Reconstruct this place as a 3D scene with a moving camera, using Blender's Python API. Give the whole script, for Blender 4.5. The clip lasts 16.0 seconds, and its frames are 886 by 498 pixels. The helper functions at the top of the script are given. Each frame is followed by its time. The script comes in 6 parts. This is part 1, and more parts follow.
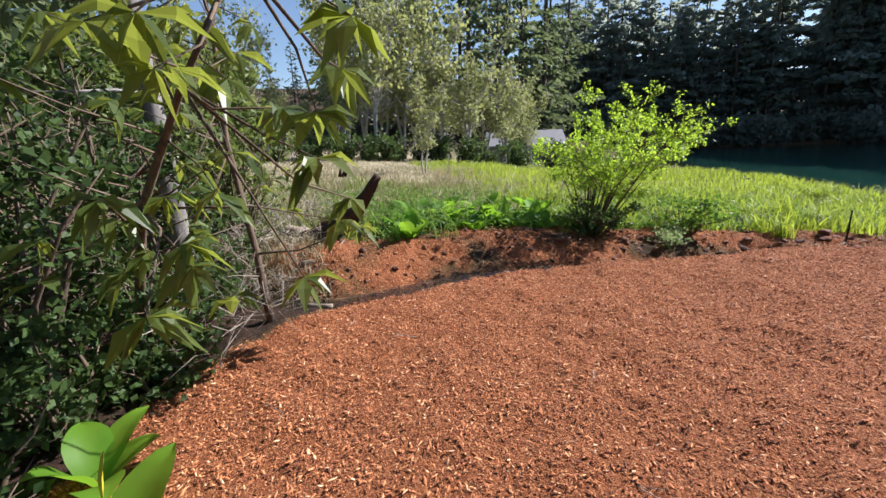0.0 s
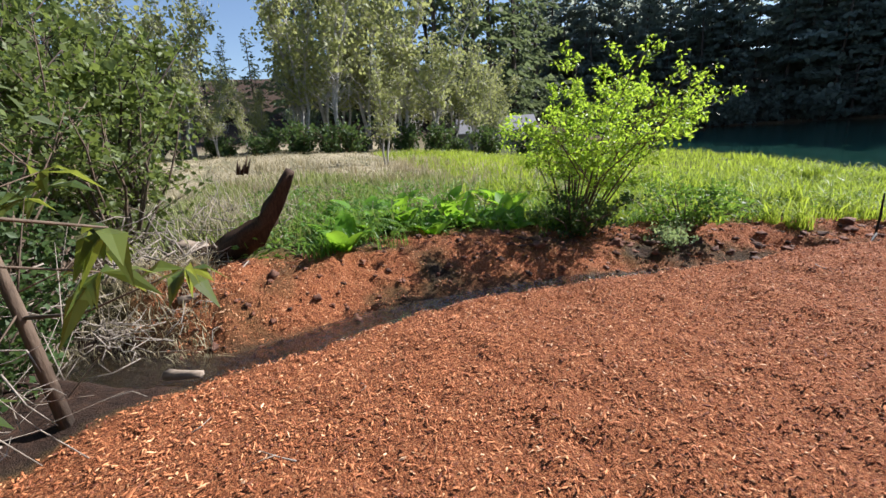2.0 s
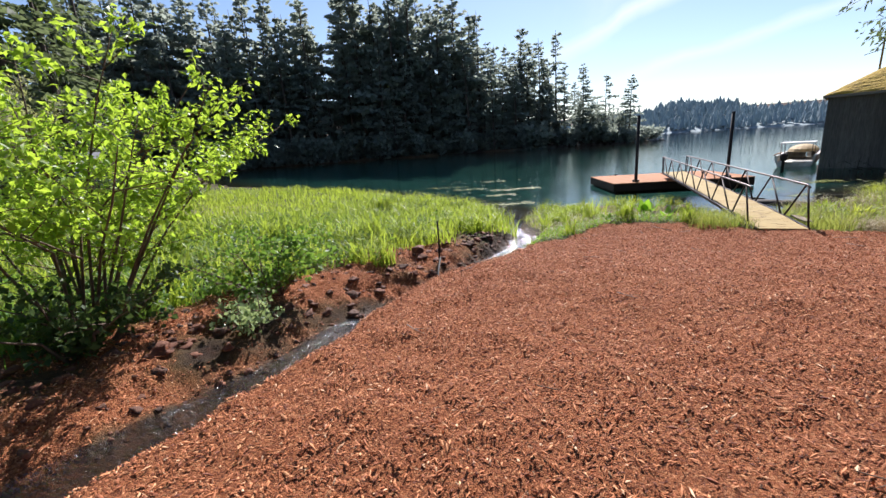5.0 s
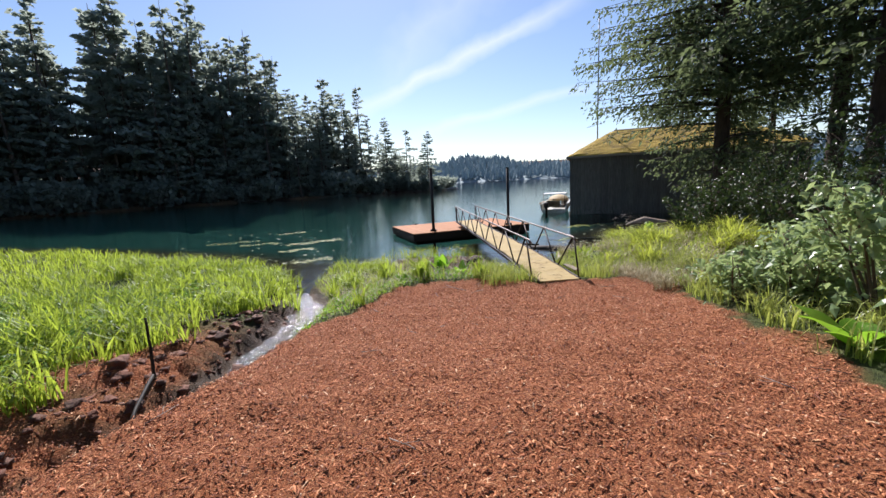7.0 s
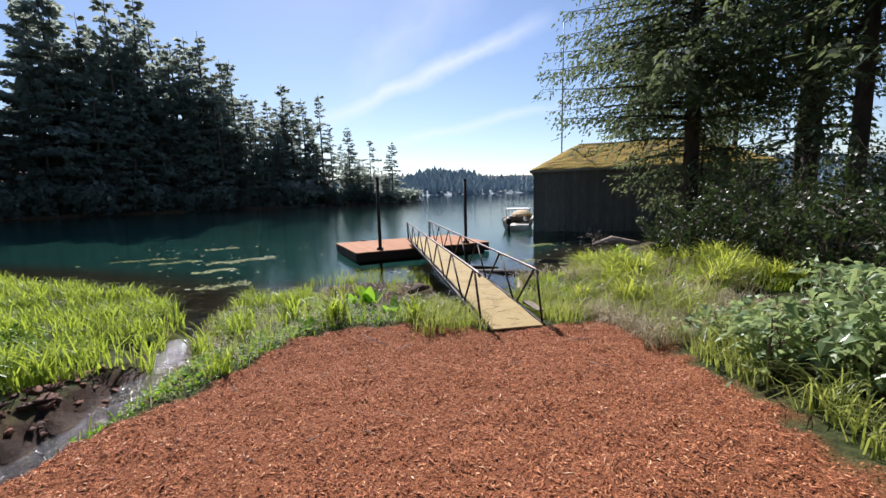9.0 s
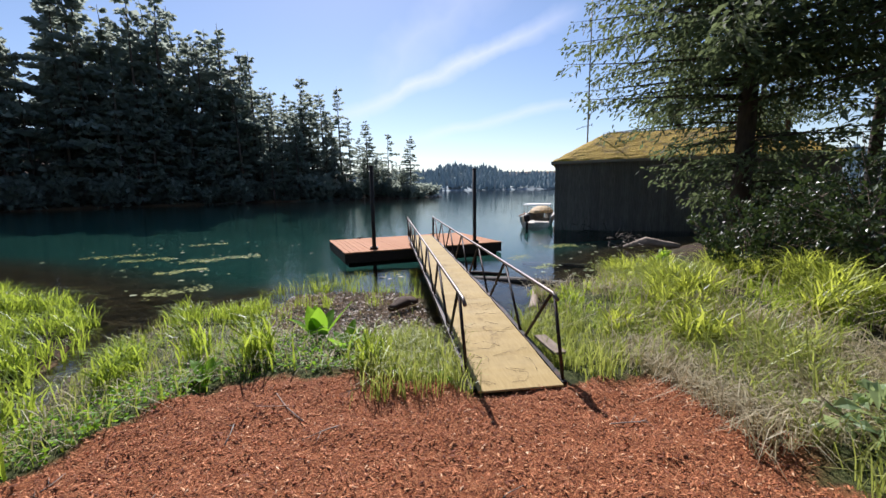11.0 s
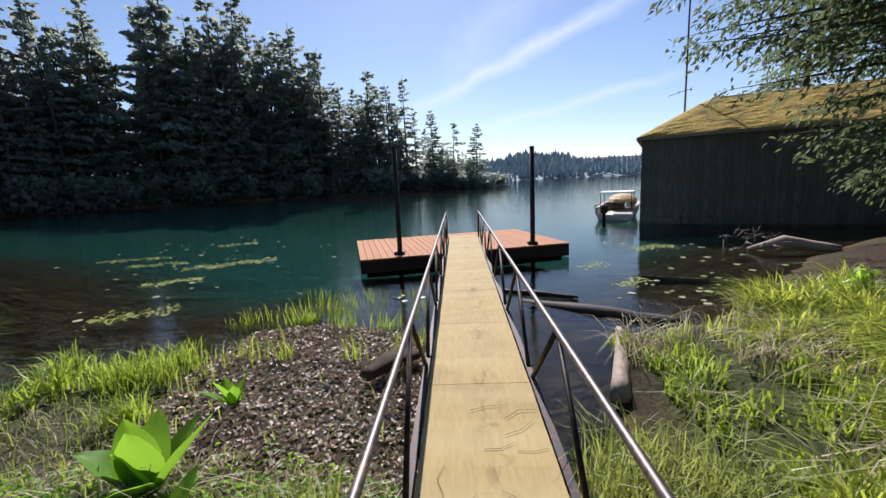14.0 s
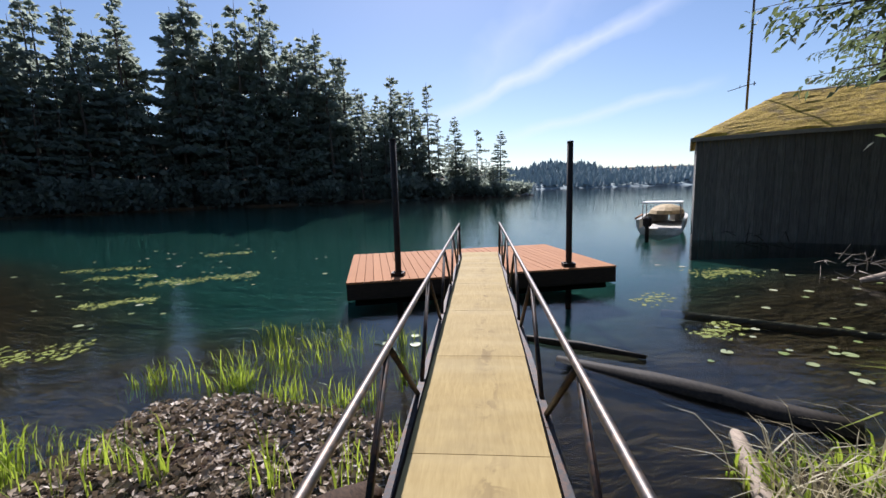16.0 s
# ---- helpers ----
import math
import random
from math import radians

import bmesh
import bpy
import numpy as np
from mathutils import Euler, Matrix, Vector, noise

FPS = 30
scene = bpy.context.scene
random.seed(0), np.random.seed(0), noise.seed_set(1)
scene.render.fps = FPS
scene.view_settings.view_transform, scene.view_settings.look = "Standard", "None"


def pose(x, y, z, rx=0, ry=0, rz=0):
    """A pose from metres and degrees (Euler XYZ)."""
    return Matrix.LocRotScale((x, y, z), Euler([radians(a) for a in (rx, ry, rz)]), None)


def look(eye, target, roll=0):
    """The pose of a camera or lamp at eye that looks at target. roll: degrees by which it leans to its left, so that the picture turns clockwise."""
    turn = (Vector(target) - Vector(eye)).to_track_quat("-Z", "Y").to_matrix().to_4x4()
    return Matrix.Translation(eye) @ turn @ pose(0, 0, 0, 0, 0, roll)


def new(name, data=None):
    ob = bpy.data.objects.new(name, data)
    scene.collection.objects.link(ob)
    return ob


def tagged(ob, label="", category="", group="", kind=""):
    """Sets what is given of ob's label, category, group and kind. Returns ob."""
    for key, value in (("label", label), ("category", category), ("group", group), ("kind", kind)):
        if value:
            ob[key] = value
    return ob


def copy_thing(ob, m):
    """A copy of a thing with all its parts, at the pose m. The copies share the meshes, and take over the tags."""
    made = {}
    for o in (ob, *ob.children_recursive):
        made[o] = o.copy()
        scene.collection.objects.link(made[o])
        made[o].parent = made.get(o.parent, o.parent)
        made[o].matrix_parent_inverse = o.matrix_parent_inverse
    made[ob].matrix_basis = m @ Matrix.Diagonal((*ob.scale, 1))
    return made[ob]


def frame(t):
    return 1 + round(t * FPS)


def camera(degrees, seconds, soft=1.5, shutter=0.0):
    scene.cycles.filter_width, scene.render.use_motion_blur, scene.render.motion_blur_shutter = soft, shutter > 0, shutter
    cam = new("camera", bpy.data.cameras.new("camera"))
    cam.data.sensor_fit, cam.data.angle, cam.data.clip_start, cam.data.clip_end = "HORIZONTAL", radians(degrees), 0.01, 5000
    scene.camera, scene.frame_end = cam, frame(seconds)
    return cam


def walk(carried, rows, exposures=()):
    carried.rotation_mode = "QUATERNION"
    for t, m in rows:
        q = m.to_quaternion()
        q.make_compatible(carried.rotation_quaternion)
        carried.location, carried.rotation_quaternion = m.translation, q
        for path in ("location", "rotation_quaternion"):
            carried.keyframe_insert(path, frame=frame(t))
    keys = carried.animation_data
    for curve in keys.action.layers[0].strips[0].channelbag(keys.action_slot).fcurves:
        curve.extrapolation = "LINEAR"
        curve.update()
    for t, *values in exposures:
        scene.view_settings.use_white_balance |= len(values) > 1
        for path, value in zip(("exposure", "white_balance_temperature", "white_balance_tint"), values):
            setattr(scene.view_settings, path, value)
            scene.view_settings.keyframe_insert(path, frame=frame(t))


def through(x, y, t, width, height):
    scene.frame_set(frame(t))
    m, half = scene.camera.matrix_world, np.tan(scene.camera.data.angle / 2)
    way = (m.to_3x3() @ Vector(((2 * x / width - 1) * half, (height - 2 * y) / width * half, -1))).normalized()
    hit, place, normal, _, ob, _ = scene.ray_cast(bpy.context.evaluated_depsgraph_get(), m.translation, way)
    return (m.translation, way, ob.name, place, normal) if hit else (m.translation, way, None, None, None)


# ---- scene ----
cam = camera(93.6, 16.0)
PATH = [
    (0, (-0.911, -12.705, 2.255), (-2.761, -12.128, 1.762), -2.2),
    (0.5, (-1.355, -12.52, 2.199), (-3.19, -11.943, 1.651), -3.2),
    (1, (-1.708, -12.219, 2.153), (-3.541, -11.651, 1.589), -3.2),
    (1.5, (-2.036, -11.985, 2.138), (-3.858, -11.38, 1.577), -3.3),
    (2, (-2.417, -11.75, 2.128), (-4.219, -11.076, 1.583), -3.8),
    (2.5, (-2.761, -11.458, 2.098), (-4.551, -10.748, 1.558), -4.1),
    (3, (-3.061, -11.193, 2.055), (-4.789, -10.347, 1.506), -4.4),
    (3.5, (-3.301, -10.897, 2.034), (-4.855, -9.759, 1.496), -4.8),
    (4, (-3.35, -10.458, 2.032), (-4.655, -9.039, 1.499), -4.6),
    (4.5, (-3.432, -10.031, 1.996), (-4.418, -8.369, 1.482), -3.9),
    (5, (-3.468, -9.558, 1.989), (-4.136, -7.736, 1.505), -3.7),
    (7.5, (-2.867, -7.362, 2.098), (-2.598, -5.403, 1.801), -2.6),
    (8, (-2.666, -6.833, 2.103), (-2.362, -4.877, 1.819), -2.3),
    (8.5, (-2.39, -6.279, 2.072), (-2.059, -4.325, 1.797), -1.8),
    (9, (-2.109, -5.72, 2.037), (-1.759, -3.769, 1.769), -1.6),
    (11.5, (-0.975, -3.011, 1.856), (-0.775, -1.043, 1.559), -1.4),
    (12, (-0.764, -2.463, 1.847), (-0.634, -0.49, 1.542), -1.9),
    (12.5, (-0.535, -1.932, 1.847), (-0.478, 0.046, 1.559), -1.9),
    (13, (-0.419, -1.393, 1.799), (-0.403, 0.586, 1.51), -2.4),
    (13.5, (-0.269, -0.856, 1.764), (-0.301, 1.12, 1.458), -2.6),
    (14, (-0.111, -0.273, 1.755), (-0.191, 1.699, 1.435), -2.7),
    (14.5, (-0.061, 0.339, 1.687), (-0.182, 2.308, 1.36), -2.6),
    (15, (0.021, 0.92, 1.642), (-0.129, 2.89, 1.327), -2.2),
    (15.5, (-0.017, 1.477, 1.65), (-0.185, 3.448, 1.351), -1.9),
    (16, (0.04, 2.125, 1.639), (-0.144, 4.097, 1.36), -1.8),
]
walk(cam, [(t, look(eye, target, roll)) for t, eye, target, roll in PATH], ((0, 1.03, 6100, 15), (3.5, 1.03, 6100, 15), (5, 0.97, 6100, 18), (7.5, 0.82, 6050, 18), (12, 0.72, 6050, 19), (16, 0.68, 5950, 18)))

# ---- light ----
SUN_AZ, SUN_EL = radians(-5), radians(41)      # azimuth from +Y towards +X
sun_dir = Vector((math.sin(SUN_AZ) * math.cos(SUN_EL), math.cos(SUN_AZ) * math.cos(SUN_EL), math.sin(SUN_EL)))
sun_data = bpy.data.lights.new("sun", "SUN")
sun_data.energy, sun_data.angle, sun_data.color = 5.0, radians(0.53), (1.0, 0.95, 0.87)
sun = new("sun", sun_data)
sun.matrix_world = look((0, 0, 60), Vector((0, 0, 60)) - sun_dir)

world = bpy.data.worlds.new("sky")
scene.world = world
world.use_nodes = True
wn = world.node_tree
wn.nodes.clear()


def wnode(kind, **values):
    n = wn.nodes.new(kind)
    for k, v in values.items():
        n.inputs[int(k[1:])].default_value = v
    return n


def wlink(a, b, i, o=0):
    wn.links.new(a.outputs[o], b.inputs[i])


def wmath(op, a, b=None, clamp=False):
    n = wn.nodes.new("ShaderNodeMath")
    n.operation, n.use_clamp = op, clamp
    for i, v in enumerate((a, b)):
        if v is None:
            continue
        if isinstance(v, (int, float)):
            n.inputs[i].default_value = v
        else:
            wn.links.new(v, n.inputs[i])
    return n.outputs[0]


sky = wn.nodes.new("ShaderNodeTexSky")
sky.sky_type, sky.sun_disc = "NISHITA", False
sky.sun_elevation, sky.sun_rotation = SUN_EL, SUN_AZ
sky.air_density, sky.dust_density, sky.ozone_density = 1.0, 0.22, 1.6
coord = wn.nodes.new("ShaderNodeTexCoord")
veil = None
# thin cirrus: streaks along great circles between two directions
for d1, d2, width, strength in (((-0.074, 0.984, 0.163), (0.355, 0.871, 0.34), 0.026, 0.62), ((0.067, 0.991, 0.114), (0.429, 0.883, 0.187), 0.016, 0.4),
                                ((-0.02, 0.977, 0.21), (0.25, 0.85, 0.46), 0.075, 0.22)):
    a, b = Vector(d1).normalized(), Vector(d2).normalized()
    across = a.cross(b).normalized()
    mid = (a + b).normalized()
    along = across.cross(mid).normalized()
    span = along.dot(b)
    noise_node = wn.nodes.new("ShaderNodeTexNoise")
    noise_node.inputs["Scale"].default_value, noise_node.inputs["Detail"].default_value = 9.0, 6.0
    wn.links.new(coord.outputs["Generated"], noise_node.inputs["Vector"])
    wob = wmath("MULTIPLY", wmath("SUBTRACT", noise_node.outputs[0], 0.5), width * 2.2)
    dots = []
    for axis in (across, along, mid):
        dn = wn.nodes.new("ShaderNodeVectorMath")
        dn.operation = "DOT_PRODUCT"
        wn.links.new(coord.outputs["Generated"], dn.inputs[0])
        dn.inputs[1].default_value = axis
        dots.append(dn.outputs["Value"])
    off = wmath("ABSOLUTE", wmath("ADD", dots[0], wob))
    band = wmath("SUBTRACT", 1.0, wmath("DIVIDE", off, width), True)
    reach = wmath("SUBTRACT", 1.0, wmath("POWER", wmath("DIVIDE", wmath("ABSOLUTE", dots[1]), span * 1.25), 3.0), True)
    front = wmath("GREATER_THAN", dots[2], 0.2)
    fluff = wmath("ADD", 0.45, wmath("MULTIPLY", noise_node.outputs[0], 0.9))
    streak = wmath("MULTIPLY", wmath("MULTIPLY", wmath("MULTIPLY", band, reach), wmath("MULTIPLY", front, fluff)), strength, True)
    veil = streak if veil is None else wmath("MAXIMUM", veil, streak)
mix = wn.nodes.new("ShaderNodeMixRGB")
wn.links.new(veil, mix.inputs[0])
wn.links.new(sky.outputs[0], mix.inputs[1])
mix.inputs[2].default_value = (8.6, 9.0, 9.8, 1)
back = wn.nodes.new("ShaderNodeBackground")
back.inputs[1].default_value = 0.07
wn.links.new(mix.outputs[0], back.inputs[0])
wout = wn.nodes.new("ShaderNodeOutputWorld")
wn.links.new(back.outputs[0], wout.inputs[0])


# ---- materials ----
class Nodes:
    """A small builder of node materials."""

    def __init__(self, name):
        self.mat = bpy.data.materials.new(name)
        self.mat.use_nodes = True
        self.t = self.mat.node_tree
        self.t.nodes.clear()
        self.out = self.t.nodes.new("ShaderNodeOutputMaterial")

    def put(self, socket, value):
        if isinstance(value, bpy.types.NodeSocket):
            self.t.links.new(value, socket)
        elif value is not None:
            if isinstance(value, tuple) and len(value) == 3 and len(socket.default_value) == 4:
                value = (*value, 1)
            socket.default_value = value

    def math(self, op, a, b=None, clamp=False):
        n = self.t.nodes.new("ShaderNodeMath")
        n.operation, n.use_clamp = op, clamp
        self.put(n.inputs[0], a), self.put(n.inputs[1], b)
        return n.outputs[0]

    def noise(self, scale, detail=4, rough=0.55, stretch=None, distort=0.0):
        g = self.t.nodes.new("ShaderNodeTexCoord").outputs["Object"]
        if stretch:
            m = self.t.nodes.new("ShaderNodeMapping")
            m.inputs["Scale"].default_value = stretch
            self.t.links.new(g, m.inputs[0])
            g = m.outputs[0]
        n = self.t.nodes.new("ShaderNodeTexNoise")
        self.t.links.new(g, n.inputs["Vector"])
        n.inputs["Scale"].default_value, n.inputs["Detail"].default_value = scale, detail
        n.inputs["Roughness"].default_value, n.inputs["Distortion"].default_value = rough, distort
        return n.outputs[0]

    def voronoi(self, scale, feature="F1", out="Distance"):
        g = self.t.nodes.new("ShaderNodeTexCoord").outputs["Object"]
        n = self.t.nodes.new("ShaderNodeTexVoronoi")
        n.feature = feature
        n.inputs["Scale"].default_value = scale
        self.t.links.new(g, n.inputs["Vector"])
        return n.outputs[out]

    def ramp(self, fac, stops):
        n = self.t.nodes.new("ShaderNodeValToRGB")
        while len(n.color_ramp.elements) < len(stops):
            n.color_ramp.elements.new(0.5)
        for e, (p, c) in zip(n.color_ramp.elements, stops):
            e.position, e.color = p, (*c, 1) if len(c) == 3 else c
        self.put(n.inputs[0], fac)
        return n.outputs[0]

    def mix(self, fac, a, b, kind="MIX"):
        n = self.t.nodes.new("ShaderNodeMixRGB")
        n.blend_type = kind
        self.put(n.inputs[0], fac), self.put(n.inputs[1], a), self.put(n.inputs[2], b)
        return n.outputs[0]

    def attr(self, name):
        n = self.t.nodes.new("ShaderNodeAttribute")
        n.attribute_name = name
        return n.outputs["Fac"]

    def island(self):
        return self.t.nodes.new("ShaderNodeNewGeometry").outputs["Random Per Island"]

    def thing(self):
        return self.t.nodes.new("ShaderNodeObjectInfo").outputs["Random"]

    def bump(self, height, strength=0.5, distance=0.01):
        n = self.t.nodes.new("ShaderNodeBump")
        n.inputs["Strength"].default_value, n.inputs["Distance"].default_value = strength, distance
        self.put(n.inputs["Height"], height)
        return n.outputs[0]

    def surface(self, color, rough=0.7, metal=0.0, normal=None, spec=0.5):
        n = self.t.nodes.new("ShaderNodeBsdfPrincipled")
        self.put(n.inputs["Base Color"], color), self.put(n.inputs["Roughness"], rough), self.put(n.inputs["Metallic"], metal)
        self.put(n.inputs["Specular IOR Level"], spec)
        if normal is not None:
            self.put(n.inputs["Normal"], normal)
        self.shader = n.outputs[0]
        self.t.links.new(self.shader, self.out.inputs[0])
        return self.mat

    def leaf(self, color, through, rough=0.45, amount=0.45, spec=0.35):
        """A leaf lets part of the light through."""
        self.surface(color, rough, spec=spec)
        tr = self.t.nodes.new("ShaderNodeBsdfTranslucent")
        self.put(tr.inputs[0], through)
        m = self.t.nodes.new("ShaderNodeMixShader")
        m.inputs[0].default_value = amount
        self.t.links.new(self.shader, m.inputs[1]), self.t.links.new(tr.outputs[0], m.inputs[2])
        self.t.links.new(m.outputs[0], self.out.inputs[0])
        return self.mat


def leaf_mat(name, dark, light, through, rough=0.45, amount=0.45, spec=0.35):
    n = Nodes(name)
    c = n.ramp(n.island(), ((0.0, dark), (1.0, light)))
    tint = n.mix(0.6, c, through, "MIX")
    return n.leaf(c, tint, rough, amount, spec)


def bark_mat(name, dark, light, scale=6.0, stretch=(1, 1, 0.25), rough=0.9):
    n = Nodes(name)
    h = n.noise(scale, 6, 0.65, stretch)
    c = n.ramp(h, ((0.3, dark), (0.7, light)))
    blot = n.noise(scale * 0.25, 3)
    c = n.mix(n.math("MULTIPLY", blot, 0.5), c, tuple(0.6 * v for v in dark))
    return n.surface(c, rough, normal=n.bump(h, 0.7, 0.03))


def make_ground_mat():
    n = Nodes("ground_cover")
    fine, mid, big = n.noise(90, 5, 0.7), n.noise(14, 5, 0.6), n.noise(1.6, 4, 0.6)
    shred = n.noise(60, 4, 0.7, (1, 3.5, 1), 2.0)
    mulch = n.ramp(shred, ((0.25, (0.06, 0.017, 0.009)), (0.5, (0.29, 0.093, 0.034)), (0.75, (0.54, 0.21, 0.084))))
    cell = n.t.nodes.new("ShaderNodeSeparateColor")
    n.t.links.new(n.voronoi(85, "F1", "Color"), cell.inputs[0])
    bits = n.ramp(cell.outputs[0], ((0.0, (0.07, 0.02, 0.01)), (0.4, (0.33, 0.103, 0.037)), (0.8, (0.53, 0.20, 0.075)), (1.0, (0.75, 0.38, 0.18))))
    mulch = n.mix(0.6, mulch, bits)
    mulch = n.mix(n.math("MULTIPLY", big, 0.3), mulch, (0.28, 0.095, 0.045))
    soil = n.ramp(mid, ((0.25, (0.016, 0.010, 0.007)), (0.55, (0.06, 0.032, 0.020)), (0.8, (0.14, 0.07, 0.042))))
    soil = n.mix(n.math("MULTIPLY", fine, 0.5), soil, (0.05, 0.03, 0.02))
    turf = n.ramp(mid, ((0.25, (0.03, 0.032, 0.012)), (0.55, (0.075, 0.095, 0.025)), (0.8, (0.17, 0.155, 0.065))))
    straw = n.ramp(mid, ((0.25, (0.28, 0.23, 0.14)), (0.7, (0.47, 0.41, 0.28))))
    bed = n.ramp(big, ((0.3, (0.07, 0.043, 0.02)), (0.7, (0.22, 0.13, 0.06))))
    # green light of deep water is painted onto the lake bed away from shore
    bed = n.mix(n.attr("depth_tint"), bed, (0.045, 0.25, 0.22))
    c = n.mix(n.attr("mulch"), turf, mulch)
    c = n.mix(n.attr("straw"), c, straw)
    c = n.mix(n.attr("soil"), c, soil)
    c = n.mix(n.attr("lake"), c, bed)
    rough = n.math("SUBTRACT", 0.95, n.math("MULTIPLY", n.attr("wet"), 0.6))
    h = n.math("ADD", n.math("MULTIPLY", shred, 0.6), n.math("SUBTRACT", mid, n.math("MULTIPLY", n.voronoi(85), 0.5)))
    return n.surface(c, rough, normal=n.bump(h, 0.9, 0.04), spec=0.25)


def make_water_mat(name, scale, bump, distance, tint, rough=0.04, gloss=1.0):
    n = Nodes(name)
    h = n.math("ADD", n.noise(scale, 4, 0.55, (1, 2.2, 1)), n.math("MULTIPLY", n.noise(scale * 0.22, 3, 0.5, (1, 1.7, 1)), 1.6))
    normal = n.bump(h, bump, distance)
    tr = n.t.nodes.new("ShaderNodeBsdfTransparent")
    n.put(tr.inputs[0], tint)
    gl = n.t.nodes.new("ShaderNodeBsdfGlossy")
    gl.inputs["Roughness"].default_value = rough
    n.t.links.new(normal, gl.inputs["Normal"])
    fr = n.t.nodes.new("ShaderNodeFresnel")
    fr.inputs["IOR"].default_value = 1.33
    n.t.links.new(normal, fr.inputs["Normal"])
    m = n.t.nodes.new("ShaderNodeMixShader")
    n.t.links.new(n.math("MULTIPLY", fr.outputs[0], gloss, True), m.inputs[0]), n.t.links.new(tr.outputs[0], m.inputs[1]), n.t.links.new(gl.outputs[0], m.inputs[2])
    n.t.links.new(m.outputs[0], n.out.inputs[0])
    return n.mat


M_GROUND = make_ground_mat()
M_LAKE = make_water_mat("lake_water", 3.2, 0.22, 0.03, (0.72, 0.80, 0.74))
M_STREAM = make_water_mat("stream_water", 10, 1.0, 0.05, (0.62, 0.54, 0.45), 0.15, 3.0)
M_BARK = bark_mat("conifer_bark", (0.035, 0.024, 0.018), (0.13, 0.095, 0.07))
M_ALDER = bark_mat("alder_bark", (0.31, 0.29, 0.27), (0.60, 0.58, 0.54), 5.0, (1, 1, 0.8))
M_FIRBARK = bark_mat("grey_fir_bark", (0.10, 0.09, 0.085), (0.34, 0.32, 0.30), 7.0, (1, 1, 0.5))
M_STEM = bark_mat("shrub_stem", (0.07, 0.045, 0.03), (0.22, 0.16, 0.11), 12)
M_TWIG = bark_mat("dry_twig", (0.22, 0.18, 0.14), (0.48, 0.42, 0.35), 20)
M_NEEDLE = leaf_mat("spruce_needles", (0.04, 0.065, 0.032), (0.14, 0.18, 0.09), (0.22, 0.27, 0.11), 0.6, 0.45, 0.2)
# paler and bluer than the near needles: distance haze mixed into the leaf colour
M_NEEDLE_HAZE = leaf_mat("haze_lightened_needles", (0.09, 0.12, 0.10), (0.23, 0.27, 0.22), (0.44, 0.49, 0.40), 0.65, 0.66, 0.15)
M_ALDERLEAF = leaf_mat("alder_leaves", (0.19, 0.21, 0.08), (0.36, 0.38, 0.16), (0.47, 0.50, 0.17), 0.5, 0.5)
M_BUSHLEAF = leaf_mat("bush_leaves", (0.13, 0.24, 0.02), (0.26, 0.40, 0.04), (0.55, 0.74, 0.06), 0.4, 0.6)
M_DARKLEAF = leaf_mat("understory_leaves", (0.03, 0.06, 0.02), (0.08, 0.13, 0.04), (0.15, 0.23, 0.05), 0.5, 0.35, 0.2)
# darker copy of the understory leaves, with the spruces' shade painted in
M_SHADED_LEAF = leaf_mat("shade_darkened_leaves", (0.018, 0.034, 0.012), (0.055, 0.085, 0.028), (0.08, 0.12, 0.03), 0.38, 0.25, 0.3)
M_RHODO = leaf_mat("rhododendron_leaves", (0.045, 0.08, 0.02), (0.13, 0.175, 0.04), (0.44, 0.49, 0.06), 0.35, 0.48, 0.35)
M_PALELEAF = leaf_mat("pale_shrub_leaves", (0.14, 0.22, 0.09), (0.33, 0.42, 0.21), (0.45, 0.55, 0.2), 0.35, 0.42)
M_GRASS = leaf_mat("marsh_grass", (0.06, 0.11, 0.012), (0.31, 0.42, 0.06), (0.53, 0.64, 0.06), 0.45, 0.52)
M_SEDGE = leaf_mat("dry_sedge", (0.09, 0.13, 0.025), (0.40, 0.43, 0.13), (0.52, 0.58, 0.10), 0.42, 0.48)
M_DRYGRASS = leaf_mat("dry_grass", (0.26, 0.22, 0.12), (0.52, 0.46, 0.30), (0.45, 0.38, 0.2), 0.6, 0.3)
M_CABBAGE = leaf_mat("skunk_cabbage_leaves", (0.07, 0.19, 0.015), (0.16, 0.33, 0.03), (0.38, 0.64, 0.04), 0.5, 0.5, 0.25)
M_FERN = leaf_mat("fern_fronds", (0.06, 0.15, 0.02), (0.14, 0.26, 0.04), (0.28, 0.45, 0.06), 0.45, 0.45)


def make_chip_mat():
    n = Nodes("bark_chips")
    c = n.ramp(n.island(), ((0.0, (0.13, 0.036, 0.017)), (0.3, (0.37, 0.12, 0.042)), (0.8, (0.60, 0.23, 0.088)), (0.94, (0.69, 0.34, 0.15)), (1.0, (0.85, 0.56, 0.33))))
    return n.surface(c, 0.8, normal=n.bump(n.noise(120, 3), 0.4, 0.003))


